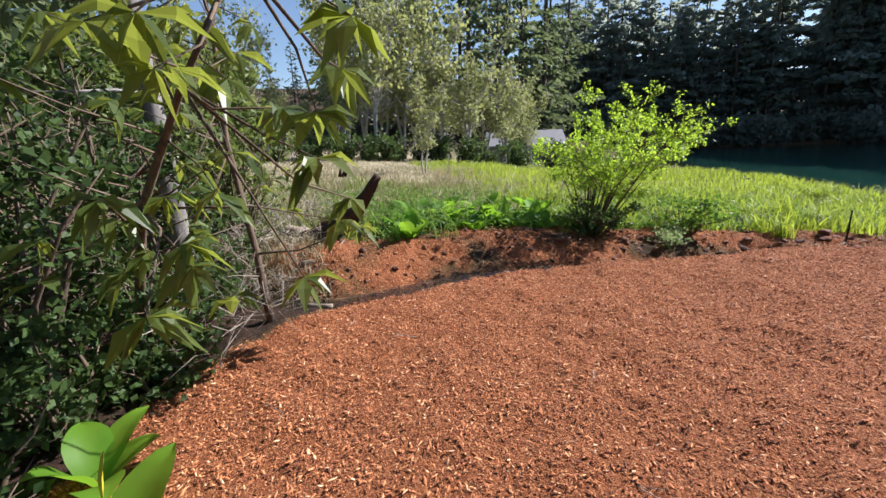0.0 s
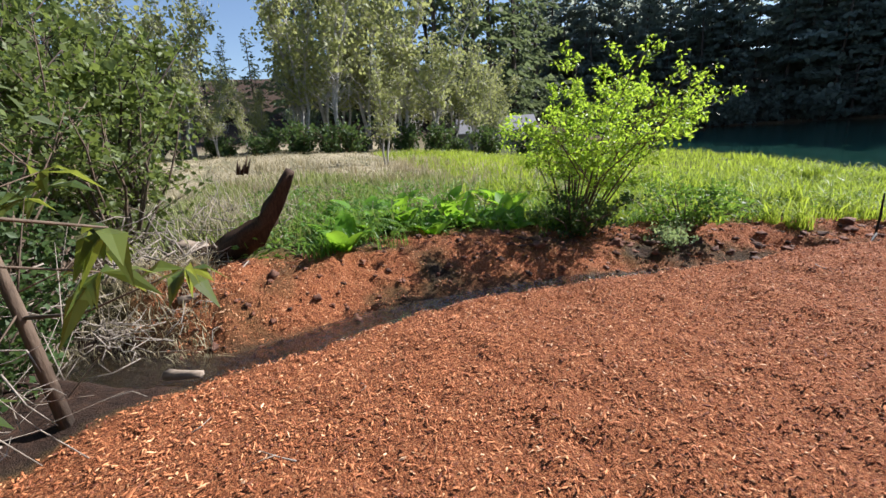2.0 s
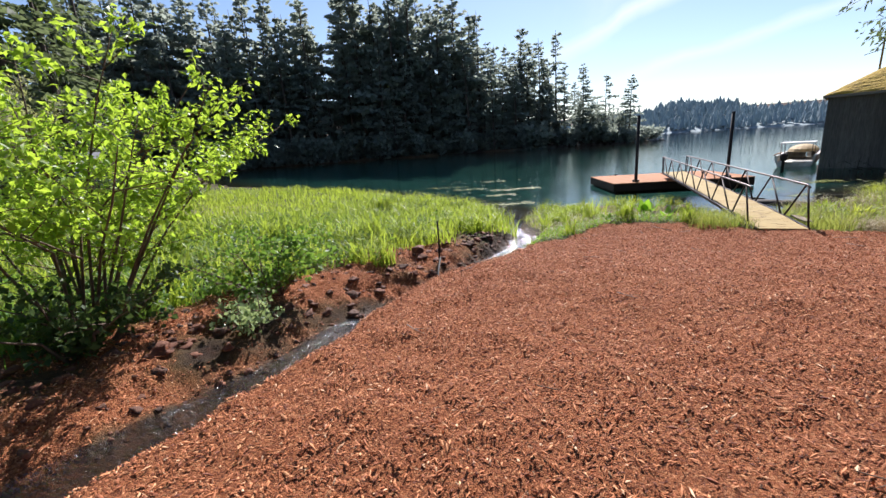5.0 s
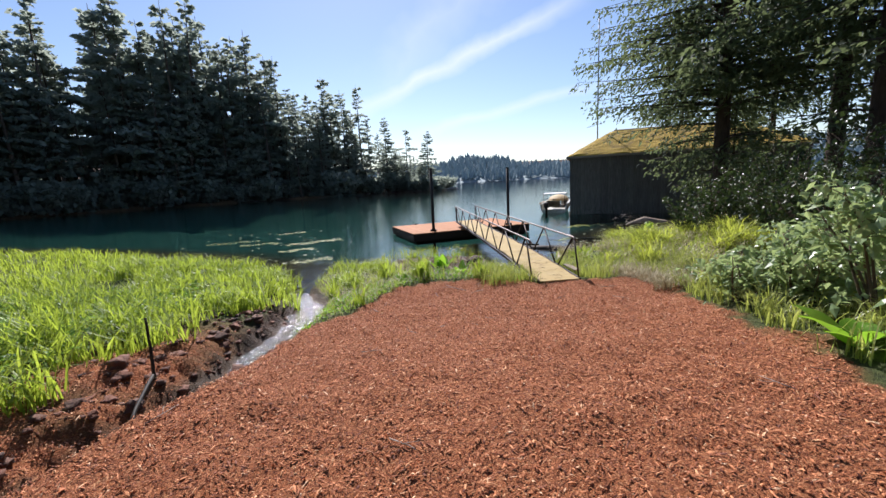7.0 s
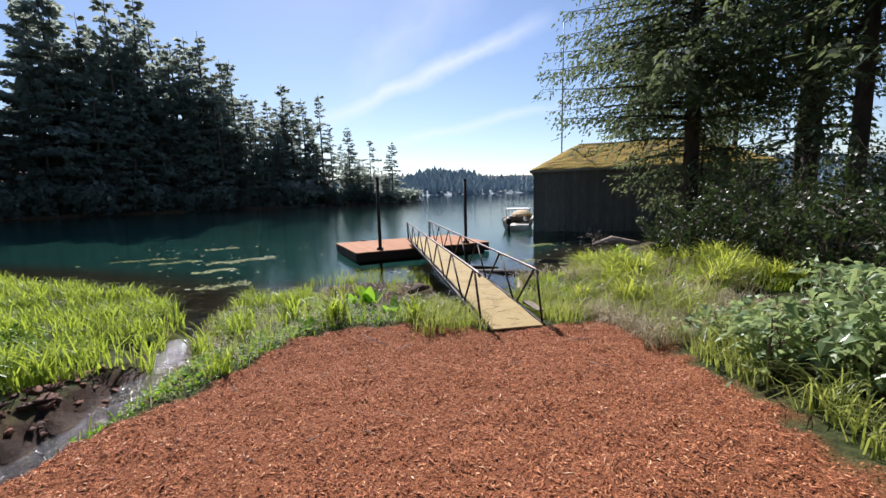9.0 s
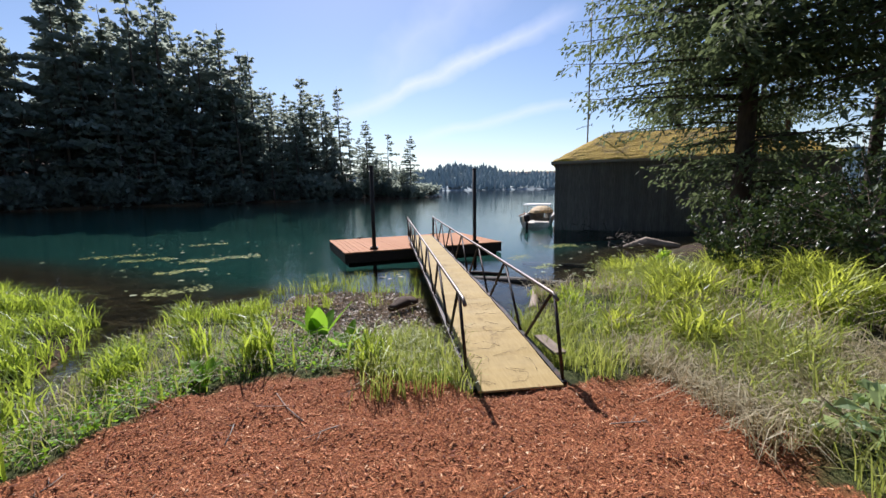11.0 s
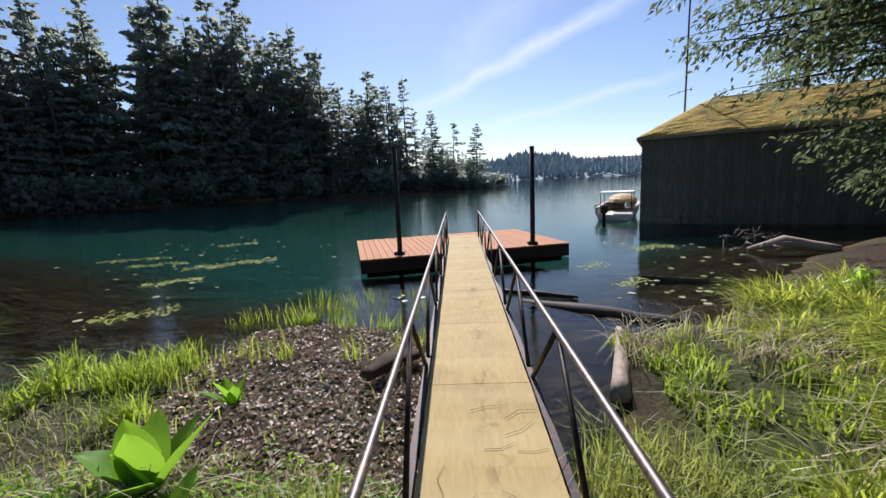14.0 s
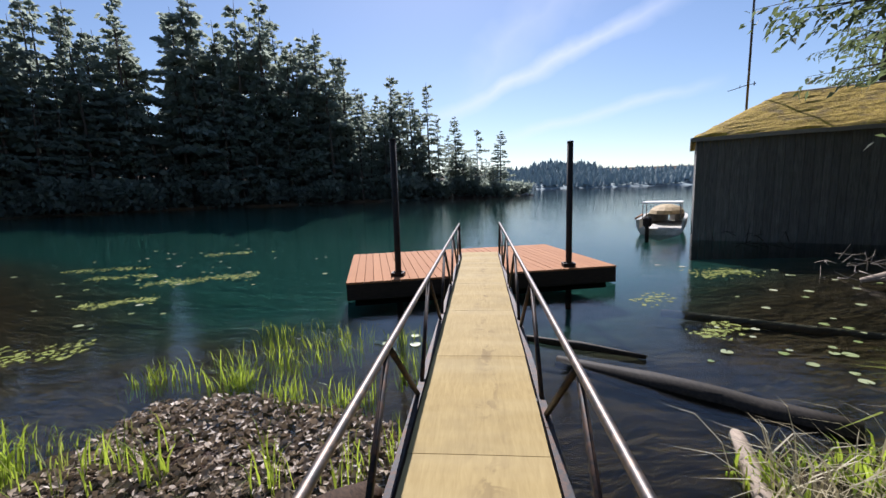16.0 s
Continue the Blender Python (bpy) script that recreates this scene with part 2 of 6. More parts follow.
def make_plywood_mat():
    n = Nodes("weathered_plywood")
    g = n.noise(5, 6, 0.6, (9, 1, 9), 0.6)
    c = n.ramp(g, ((0.25, (0.29, 0.205, 0.075)), (0.75, (0.42, 0.315, 0.13))))
    c = n.mix(n.math("MULTIPLY", n.thing(), 0.25), c, (0.38, 0.30, 0.16))
    patch = n.ramp(n.noise(2.2, 4, 0.6), ((0.5, (0, 0, 0)), (0.75, (1, 1, 1))))
    c = n.mix(n.math("MULTIPLY", patch, 0.55), c, (0.22, 0.16, 0.07))
    sep = n.t.nodes.new("ShaderNodeSeparateXYZ")
    n.t.links.new(n.t.nodes.new("ShaderNodeTexCoord").outputs["Object"], sep.inputs[0])
    middle = n.math("SUBTRACT", 1.0, n.math("MULTIPLY", n.math("ABSOLUTE", n.math("SUBTRACT", sep.outputs[0], 0.06)), 6.0), True)
    prints = n.ramp(n.noise(4.2, 3, 0.6, (1.6, 1, 1), 0.8), ((0.52, (0, 0, 0)), (0.62, (1, 1, 1))))
    c = n.mix(n.math("MULTIPLY", n.math("MULTIPLY", middle, prints), 0.6), c, (0.17, 0.115, 0.05))
    # wavy light across the sheets, painted as paler bands
    light_bands = n.ramp(n.noise(1.3, 3, 0.5, (0.3, 2.2, 1)), ((0.45, (0, 0, 0)), (0.7, (1, 1, 1))))
    c = n.mix(n.math("MULTIPLY", light_bands, 0.35), c, (0.47, 0.385, 0.21))
    return n.surface(c, 0.8, normal=n.bump(n.math("ADD", g, n.math("MULTIPLY", n.noise(3, 2), 2.0)), 0.25, 0.006), spec=0.18)


def wood_mat(name, dark, light, stretch, rough=0.75):
    n = Nodes(name)
    g = n.noise(6, 6, 0.65, stretch, 0.4)
    c = n.ramp(g, ((0.25, dark), (0.75, light)))
    c = n.mix(n.math("MULTIPLY", n.thing(), 0.45), c, dark)
    c = n.mix(n.math("MULTIPLY", n.noise(1.5, 3), 0.4), c, tuple(0.5 * v for v in dark))
    return n.surface(c, rough, normal=n.bump(g, 0.5, 0.006), spec=0.25)


def make_steel_mat(name, base, rust, rough=0.45, metal=0.6):
    n = Nodes(name)
    f = n.noise(18, 5, 0.65)
    c = n.ramp(f, ((0.45, base), (0.72, rust)))
    return n.surface(c, n.math("ADD", rough, n.math("MULTIPLY", f, 0.3)), metal, n.bump(f, 0.3, 0.003))


def make_moss_mat():
    n = Nodes("roof_moss")
    a, b = n.noise(9, 5, 0.7), n.noise(1.3, 4, 0.6)
    c = n.ramp(a, ((0.25, (0.13, 0.075, 0.012)), (0.5, (0.42, 0.275, 0.028)), (0.8, (0.62, 0.47, 0.06))))
    c = n.mix(n.ramp(b, ((0.5, (0, 0, 0)), (0.72, (1, 1, 1)))), c, (0.12, 0.085, 0.03))
    return n.surface(c, 0.95, normal=n.bump(a, 0.9, 0.05))


M_CHIP = make_chip_mat()
M_PLY = make_plywood_mat()
M_DECK = wood_mat("stained_deck_boards", (0.34, 0.145, 0.058), (0.56, 0.275, 0.128), (8, 1, 8), 0.85)
M_SIDING = wood_mat("weathered_siding", (0.085, 0.082, 0.076), (0.27, 0.26, 0.235), (5, 5, 0.4), 0.85)
M_OLDWOOD = wood_mat("grey_driftwood", (0.19, 0.145, 0.105), (0.50, 0.41, 0.32), (6, 1, 6), 0.8)
M_WETLOG = wood_mat("wet_log", (0.012, 0.010, 0.008), (0.07, 0.055, 0.04), (6, 1, 6), 0.7)
M_STUMP = wood_mat("rotten_stump_wood", (0.02, 0.012, 0.008), (0.15, 0.09, 0.055), (7, 7, 1), 0.85)
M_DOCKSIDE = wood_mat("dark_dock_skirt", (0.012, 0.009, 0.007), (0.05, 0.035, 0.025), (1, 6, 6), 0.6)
M_STEEL = make_steel_mat("painted_steel", (0.012, 0.012, 0.014), (0.09, 0.045, 0.025))
M_PIPE = make_steel_mat("worn_rail_pipe", (0.10, 0.09, 0.085), (0.22, 0.16, 0.12), 0.35, 0.8)
M_PILE = make_steel_mat("pile_steel", (0.016, 0.014, 0.013), (0.06, 0.04, 0.028), 0.5, 0.4)
M_MOSS = make_moss_mat()
M_ROCK = bark_mat("shore_rock", (0.12, 0.12, 0.12), (0.34, 0.33, 0.31), 2.0, (1, 1, 1))
M_TRIM = wood_mat("weathered_trim", (0.22, 0.2, 0.17), (0.42, 0.39, 0.34), (1, 8, 8))


# ---- helpers for meshes ----
def vnoise(x, y, seed=0):
    """Smooth value noise, -1..1, on arrays."""
    xi, yi = np.floor(x).astype(np.int64), np.floor(y).astype(np.int64)
    fx, fy = x - xi, y - yi
    fx, fy = fx * fx * (3 - 2 * fx), fy * fy * (3 - 2 * fy)

    def h(a, b):
        k = (a * 374761393 + b * 668265263 + seed * 974634533) & 0xFFFFFFFF
        k = ((k ^ (k >> 13)) * 1274126177) & 0xFFFFFFFF
        return ((k ^ (k >> 16)) & 0xFFFF) / 32767.5 - 1
    a, b, c, d = h(xi, yi), h(xi + 1, yi), h(xi, yi + 1), h(xi + 1, yi + 1)
    return (a + (b - a) * fx) * (1 - fy) + (c + (d - c) * fx) * fy


def fbm(x, y, seed=0, octaves=4):
    return sum(vnoise(x * 2 ** i, y * 2 ** i, seed + i) * 0.5 ** i for i in range(octaves))


def sm(v, a, b):
    t = np.clip((v - a) / (b - a), 0, 1)
    return t * t * (3 - 2 * t)


def mesh_np(name, V, F, mat, smooth=True):
    """A mesh from arrays: V n x 3, F m x k."""
    V, F = np.asarray(V, np.float32), np.asarray(F, np.int32)
    me = bpy.data.meshes.new(name)
    me.vertices.add(len(V)), me.loops.add(F.size), me.polygons.add(len(F))
    me.vertices.foreach_set("co", V.ravel())
    me.loops.foreach_set("vertex_index", F.ravel())
    me.polygons.foreach_set("loop_start", np.arange(0, F.size, F.shape[1], dtype=np.int32))
    me.polygons.foreach_set("use_smooth", np.full(len(F), smooth))
    me.update(calc_edges=True)
    me.materials.append(mat)
    return me


def under(ob, parent):
    ob.parent = parent
    return ob


def part(name, bm, mat, parent, label=""):
    me = bpy.data.meshes.new(name)
    bm.to_mesh(me)
    bm.free()
    me.materials.append(mat)
    ob = under(new(name, me), parent)
    return tagged(ob, label) if label else ob


def np_part(name, V, F, mat, parent, label="", smooth=True):
    ob = under(new(name, mesh_np(name, V, F, mat, smooth)), parent)
    return tagged(ob, label) if label else ob


def thing(name, m, label, category, group=""):
    ob = new(name)
    ob.matrix_world = m
    return tagged(ob, label, category, group)


def box_bm(cx, cy, cz, sx, sy, sz, bevel=0.0):
    bm = bmesh.new()
    bmesh.ops.create_cube(bm, size=1, matrix=Matrix.LocRotScale((cx, cy, cz), None, (sx, sy, sz)))
    if bevel:
        bmesh.ops.bevel(bm, geom=bm.edges[:], offset=bevel, segments=1, affect="EDGES")
    return bm


def tube_np(points, radii, sides=6):
    """Rings along a line, closed at its end."""
    P = [Vector(p) for p in points]
    V, F = [], []
    for i, (p, r) in enumerate(zip(P, radii)):
        d = (P[min(i + 1, len(P) - 1)] - P[max(i - 1, 0)]).normalized()
        u = d.orthogonal().normalized() if i == 0 else (u - d * u.dot(d)).normalized()
        w = d.cross(u)
        for k in range(sides):
            a = 2 * math.pi * k / sides
            V.append(p + (u * math.cos(a) + w * math.sin(a)) * r)
    for i in range(len(P) - 1):
        for k in range(sides):
            a, b = i * sides + k, i * sides + (k + 1) % sides
            F.append((a, b, b + sides, a + sides))
    V.append(P[0]), V.append(P[-1])
    n0, n1, last = len(V) - 2, len(V) - 1, (len(P) - 1) * sides
    for k in range(sides):
        F.append((n0, (k + 1) % sides, k, k)), F.append((n1, last + k, last + (k + 1) % sides, last + (k + 1) % sides))
    return np.array([tuple(v) for v in V]), F


class Pile:
    """Gathers pieces of arrays into one mesh."""

    def __init__(self):
        self.V, self.F, self.n = [], [], 0

    def add(self, V, F):
        V, F = np.asarray(V, float), np.asarray(F, int)
        self.V.append(V), self.F.append(F + self.n)
        self.n += len(V)

    def tube(self, points, radii, sides=6):
        V, F = tube_np(points, radii, sides)
        F = np.array(F)
        tri = F[:, 2] == F[:, 3]
        quads = F[~tri]
        self.add(V, np.concatenate([quads[:, :3], quads[:, [0, 2, 3]], F[tri][:, :3]]))

    def arrays(self):
        return np.concatenate(self.V), np.concatenate(self.F)

    def part(self, name, mat, parent, label="", smooth=True):
        return np_part(name, *self.arrays(), mat, parent, label, smooth)


def frames(n, rng, dirs=None):
    """n random upright bases: heading, side, up arrays."""
    a = rng.uniform(0, 2 * np.pi, n) if dirs is None else dirs
    f = np.stack([np.cos(a), np.sin(a), np.zeros(n)], 1)
    s = np.stack([-np.sin(a), np.cos(a), np.zeros(n)], 1)
    return f, s


def leaves_np(C, D, size, width, rng, fold=0.25, droop=0.3):
    """Folded leaves: at C, pointing along D; each 4 triangles."""
    n = len(C)
    D = D / np.linalg.norm(D, axis=1, keepdims=True)
    R = rng.normal(size=(n, 3))
    S = np.cross(D, R)
    S /= np.linalg.norm(S, axis=1, keepdims=True) + 1e-9
    S[:, 2] *= 0.6
    N = np.cross(S, D)
    L = (size * rng.uniform(0.65, 1.25, n))[:, None]
    W = L * width
    base, tip = C, C + D * L - np.array([0, 0, 1]) * L * droop
    mid = C + D * L * 0.5
    l, r = mid + S * W + N * W * fold, mid - S * W + N * W * fold
    V = np.stack([base, l, mid, r, tip], 1).reshape(-1, 3)
    k = np.arange(n)[:, None] * 5
    F = np.concatenate([k + [0, 2, 1], k + [0, 3, 2], k + [1, 2, 4], k + [2, 3, 4]], 0)
    return V, F


def kites_np(C, D, size, width, rng):
    """Flat needle sprays, two triangles each, bent along the middle."""
    n = len(C)
    D = D / np.linalg.norm(D, axis=1, keepdims=True)
    S = np.cross(D, rng.normal(size=(n, 3)))
    S /= np.linalg.norm(S, axis=1, keepdims=True) + 1e-9
    L = (size * rng.uniform(0.65, 1.25, n))[:, None]
    mid = C + D * L * 0.45 + np.array([0, 0, 1]) * L * 0.1
    V = np.stack([C, mid + S * L * width, C + D * L, mid - S * L * width], 1).reshape(-1, 3)
    k = np.arange(n)[:, None] * 4
    return V, np.concatenate([k + [0, 1, 2], k + [0, 2, 3]], 0)


def blades_np(P, height, width, lean, rng, dirs=None):
    """Grass blades: 3 tapered segments, 5 triangles."""
    n = len(P)
    f, s = frames(n, rng, dirs)
    h = height[:, None]
    w = (width * rng.uniform(0.7, 1.3, n))[:, None]
    b = (lean * rng.uniform(0.2, 1.0, n))[:, None]
    up = np.array([0, 0, 1.0])
    turn = rng.uniform(-0.9, 0.9, n)[:, None]
    side = s * np.cos(turn) + f * np.sin(turn)
    p0, p1 = P, P + up * h * 0.42 + f * h * b * 0.14
    p2, p3 = P + up * h * 0.76 * (1 - 0.15 * b) + f * h * b * 0.46, P + up * h * (1 - 0.42 * b) + f * h * b * 1.0
    V = np.stack([p0 - side * w, p0 + side * w, p1 - side * w * 0.9, p1 + side * w * 0.9, p2 - side * w * 0.6, p2 + side * w * 0.6, p3], 1).reshape(-1, 3)
    k = np.arange(n)[:, None] * 7
    F = np.concatenate([k + [0, 1, 3], k + [0, 3, 2], k + [2, 3, 5], k + [2, 5, 4], k + [4, 5, 6]], 0)
    return V, F


# ---- the ground ----
WATER = -0.47
STREAM_Y = [-18, -15.5, -13.8, -12.5, -11.9, -11.1, -10.4, -9.6, -8.4, -7.6, -6.65, -6.0, -5.06, -4.3, -3.6, -2.8, -2.0, -0.8, 0.6, 1.4, 2.6, 4.0]
STREAM_X = [-9.5, -8.2, -6.9, -6.13, -6.22, -6.42, -6.48, -6.5, -6.4, -6.22, -6.06, -6.02, -5.88, -5.58, -5.3, -5.16, -5.06, -4.94, -4.98, -5.3, -5.75, -5.9]
NEAR_SHORE = [(-72, 52), (-62, 42), (-50, 30), (-35, 20), (-20, 13.4), (-12.4, 8.8), (-9.5, 6.4), (-7.6, 5.2), (-6.5, 4.1), (-6.0, 2.8), (-5.75, 1.9), (-5.35, 1.9),
              (-5.42, 3.2), (-5.1, 4.3), (-4.4, 4.9), (-3.4, 5.0), (-2.4, 5.2), (-1.4, 4.9), (-0.6, 3.7), (0.3, 2.4), (1.0, 2.3), (1.35, 3.1), (1.6, 4.2), (1.95, 5.0), (3.2, 5.1), (4.8, 6.0), (6.4, 8.0), (8.2, 9.6), (10, 11.0),
              (14, 13.2), (17.5, 15), (20.5, 20), (18, 26), (18.5, 33), (26, 36), (40, 30), (60, 24), (160, 30), (420, 120)]
FAR_SHORE = [(700, 560), (250, 520), (-100, 480), (-160, 300), (-60, 170), (10, 132), (15, 124), (4.6, 107), (-9, 107), (-31, 94), (-58, 76), (-70, 58)]
LAKE = NEAR_SHORE + FAR_SHORE


def lake_distance(x, y):
    """Metres from the shoreline, positive in the lake."""
    best, inside = np.full(x.shape, 1e9), np.zeros(x.shape, bool)
    for (ax, ay), (bx, by) in zip(LAKE, LAKE[1:] + LAKE[:1]):
        dx, dy = bx - ax, by - ay
        t = np.clip(((x - ax) * dx + (y - ay) * dy) / (dx * dx + dy * dy), 0, 1)
        best = np.minimum(best, np.hypot(x - ax - t * dx, y - ay - t * dy))
        cross = ((ay > y) != (by > y)) & (x < (bx - ax) * (y - ay) / (by - ay + 1e-12) + ax)
        inside ^= cross
    return np.where(inside, best, -best)


def stream_level(y):
    return np.interp(y, [-18, -13, -10, -8, -6.3, -4.8, -3, -1, 0.5, 1.2, 2.0], [0.3, 0.22, 0.2, 0.13, 0.02, -0.11, -0.2, -0.27, -0.33, -0.42, -0.5])


def mulch_level(y):
    return 0.45 * sm(-y, 0.2, 5.5)


def mulch_right(y):
    return np.interp(y, [-16, -5.3, -4.5, -3.1, -1.9, -1.0, -0.3], [-0.1, 0.24, 0.59, 1.1, 1.36, 1.65, 1.75])


def mulch_front(x):
    return np.interp(x, [-4.6, -4.0, -3.5, -3.1, -2.5, -1.5, -0.5, 0.5, 0.86, 1.5, 2.0], [-2.2, -1.2, -0.25, 0.3, 0.8, 0.6, 0.05, 0.05, 0.3, 0.25, 0.0])


def mulch_left(y):
    return np.interp(y, [-16, -14.4, -14.0, -13.2, -12.4, -11.9, -11.1, -10.4, -9.6, -8.3, -7.9, -6.6, -5.9, -5.0, -3.6, -2.8, -1.7, -0.8], [-2.4, -2.9, -4.6, -5.3, -5.75, -5.85, -6.1, -6.18, -6.25, -6.12, -5.96, -5.78, -5.7, -5.45, -4.9, -4.78, -4.62, -4.5])


def terrain(x, y):
    """Height and cover of the ground at arrays x, y."""
    d = x - np.interp(y, STREAM_Y, STREAM_X)                # metres east of the stream's middle
    bumps = fbm(x * 1.3, y * 1.3, 3)
    lumps = fbm(x * 4.5, y * 4.5, 11)
    east = mulch_level(y) + 0.03 * bumps + 0.024 * lumps + 0.012 * fbm(x * 8, y * 8, 17, 2)
    right = sm(x - mulch_right(y), 0.0, 1.5) * (0.1 + 0.06 * bumps) + 0.07 * np.clip(x - 3, 0, 12) * sm(-y, -9, 2)
    east = east + right
    west = np.interp(y, [-16, -12, -10, -8, -7, -5.3, -3.8, -1.5, 0, 2, 6, 12], [0.64, 0.64, 0.58, 0.42, 0.32, 0.20, 0.16, 0.08, -0.1, -0.24, -0.3, -0.35])
    berm = np.exp(-((d + 1.5) / 0.8) ** 2) * 0.04 * sm(-y, 2, 6)
    west = west + berm + 0.06 * bumps + 0.035 * lumps + 0.72 * sm(-x, 9, 34) * sm(-y, -9, 4) + 16.0 * sm(-x, 50, 130) * sm(-y, -25, 30)
    h = np.where(d > 0, east, west)
    bed = stream_level(y) - 0.07
    wall_e, wall_w = sm(d, 0.12 + 0.05 * bumps, 0.62 + 0.15 * bumps), sm(-d, 0.12 + 0.06 * lumps, np.interp(y, [-13, -11, -8, -5, -2], [1.15, 1.9, 1.4, 0.95, 0.8]) + 0.2 * lumps + 0.15 * bumps)
    near = y < 2.2
    h = np.where(near, bed + (h - bed) * np.where(d > 0, wall_e, wall_w), h)
    h = h + 0.036 * fbm(x * 5.5, y * 5.5, 21, 3) * sm(-d, 0.1, 0.4) * (1 - sm(-d, 2.0, 3.0)) * near
    lake = lake_distance(x, y)
    far = (np.hypot(x, y) > 55)
    ooze = sm(x, -4.6, -3.6) * (1 - sm(x, -0.1, 0.5)) * sm(y, 1.7, 2.8)
    land_cap = WATER + 0.06 - 0.05 * ooze + (0.16 - 0.135 * ooze) * np.clip(-lake, 0, 200) + 0.03 * lumps + 0.035 * bumps * ooze
    h = np.where(lake < 0, np.where(far, WATER + 0.1 + np.clip(-lake, 0, 5) * 0.12 + np.clip(-lake - 5, 0, 70) * 0.36 + 0.4 * bumps, np.minimum(h, land_cap)), WATER - 0.015 - 0.10 * np.clip(lake, 0, 40) + 0.03 * lumps * np.clip(2.5 - lake, 0, 1))
    h = np.where((lake < 0) & far & (x < -25) & (y < 45), np.minimum(h, 1.2 + 0.72 + 16.0 * sm(-x, 50, 130)), h)
    mulch = sm(x - mulch_left(y) + 0.05 * lumps, -0.06, 0.10) * sm(mulch_right(y) - x + 0.16 * bumps + 0.09 * lumps, -0.12, 0.16) * sm(mulch_front(x) - y + 0.16 * bumps + 0.09 * lumps, -0.12, 0.16)
    spill = sm(-d, 0.24, 0.5) * (1 - sm(-d + 0.5 * bumps, 1.7, 2.6)) * sm(-y, 0.6, 3.0) * (1 - sm(-y, 13.0, 13.8))
    mulch = np.maximum(mulch, spill * np.clip(0.9 + 0.8 * bumps, 0, 1))
    soil = np.maximum((1 - sm(np.where(d > 0, d * 2.4, -d * 1.9 + 0.5 * bumps), 0.75, 1.25)) * (y < 2), np.clip(sm(-d, 0.2, 0.5) * (1 - sm(-d, 1.5, 2.3)) * (y < 0.5) * (0.3 - 0.7 * bumps), 0, 1))
    flat = sm(y, 0.8, 2.2) * sm(x, -4.4, -3.2) * (1 - sm(x, 0.3, 0.9)) * (np.abs(lake) < 3)
    soil = np.maximum(soil * (1 - mulch * 0.8), flat * np.clip(0.55 + 0.7 * bumps, 0, 1))
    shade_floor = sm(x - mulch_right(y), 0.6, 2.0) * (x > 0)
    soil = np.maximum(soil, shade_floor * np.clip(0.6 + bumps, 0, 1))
    soil = np.maximum(soil, (np.hypot(x, y) > 55) * (lake < -1.0) * ((y > 45) | (x < -50)) * 0.95)
    soil = np.maximum(soil, sm(lake, -0.6, -0.1) * 0.8)
    soil = np.maximum(soil, (d > 0) * (y < -1.0) * (x < mulch_left(y) + 0.2) * (1 - mulch))
    thicket = sm(-y, 13.2, 14.2) * (x < 0) * sm(x, -13, -10) * (1 - mulch)
    soil = np.maximum(soil, thicket * 0.9)
    straw = sm(-x, 13, 19) * sm(y, -40, -30) * sm(-y, -9, -3) * np.clip(0.8 + 0.5 * bumps, 0, 1) * (1 - sm(-x, 60, 75))
    wet = np.clip((1 - sm(np.abs(d), 0.15, 0.5)) * (y < 2) + flat * 0.9, 0, 1)
    return h, dict(mulch=mulch, soil=np.clip(soil, 0, 1), straw=straw, lake=np.maximum((lake > 0.0) * 1.0, (1 - sm(np.abs(d), 0.18, 0.36)) * (y < 2.2)), depth_tint=sm(lake, 2.0, 6.5), wet=wet)


def axis(dense_a, dense_b, step, far_a, far_b, grow=1.09):
    vals = list(np.arange(dense_a, dense_b + 1e-6, step))
    s, v = step, dense_b
    while v < far_b:
        s = min(s * grow, 60)
        v += s
        vals.append(v)
    s, v = step, dense_a
    while v > far_a:
        s = min(s * grow, 60)
        v -= s
        vals.insert(0, v)
    return np.array(vals)


gx, gy = axis(-10, 3.5, 0.075, -1800, 1800, 1.14), axis(-15, 7.5, 0.075, -1800, 1800, 1.14)
GX, GY = np.meshgrid(gx, gy)
GH, COVER = terrain(GX.ravel(), GY.ravel())
nx = len(gx)
ii = (np.arange(len(gy) - 1)[:, None] * nx + np.arange(nx - 1)[None, :]).ravel()
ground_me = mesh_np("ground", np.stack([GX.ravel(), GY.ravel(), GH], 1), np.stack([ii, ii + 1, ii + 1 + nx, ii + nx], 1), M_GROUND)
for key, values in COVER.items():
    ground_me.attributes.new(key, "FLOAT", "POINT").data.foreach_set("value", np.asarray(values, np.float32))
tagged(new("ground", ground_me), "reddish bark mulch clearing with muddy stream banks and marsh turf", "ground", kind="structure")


def height(x, y):
    return terrain(np.atleast_1d(np.asarray(x, float)), np.atleast_1d(np.asarray(y, float)))[0]


def build_lake():
    ax, ay = axis(-30, 30, 2.0, -1700, 1700, 1.2), axis(1.2, 30, 2.0, 1.1, 1700, 1.2)
    X, Y = np.meshgrid(ax, ay)
    n = len(ax)
    k = (np.arange(len(ay) - 1)[:, None] * n + np.arange(n - 1)[None, :]).ravel()
    V = np.stack([X.ravel(), Y.ravel(), np.full(X.size, WATER)], 1)
    ob = new("water", mesh_np("water", V, np.stack([k, k + 1, k + 1 + n, k + n], 1), M_LAKE))
    tagged(ob, "calm dark green lake water with small ripples", "lake", kind="structure")


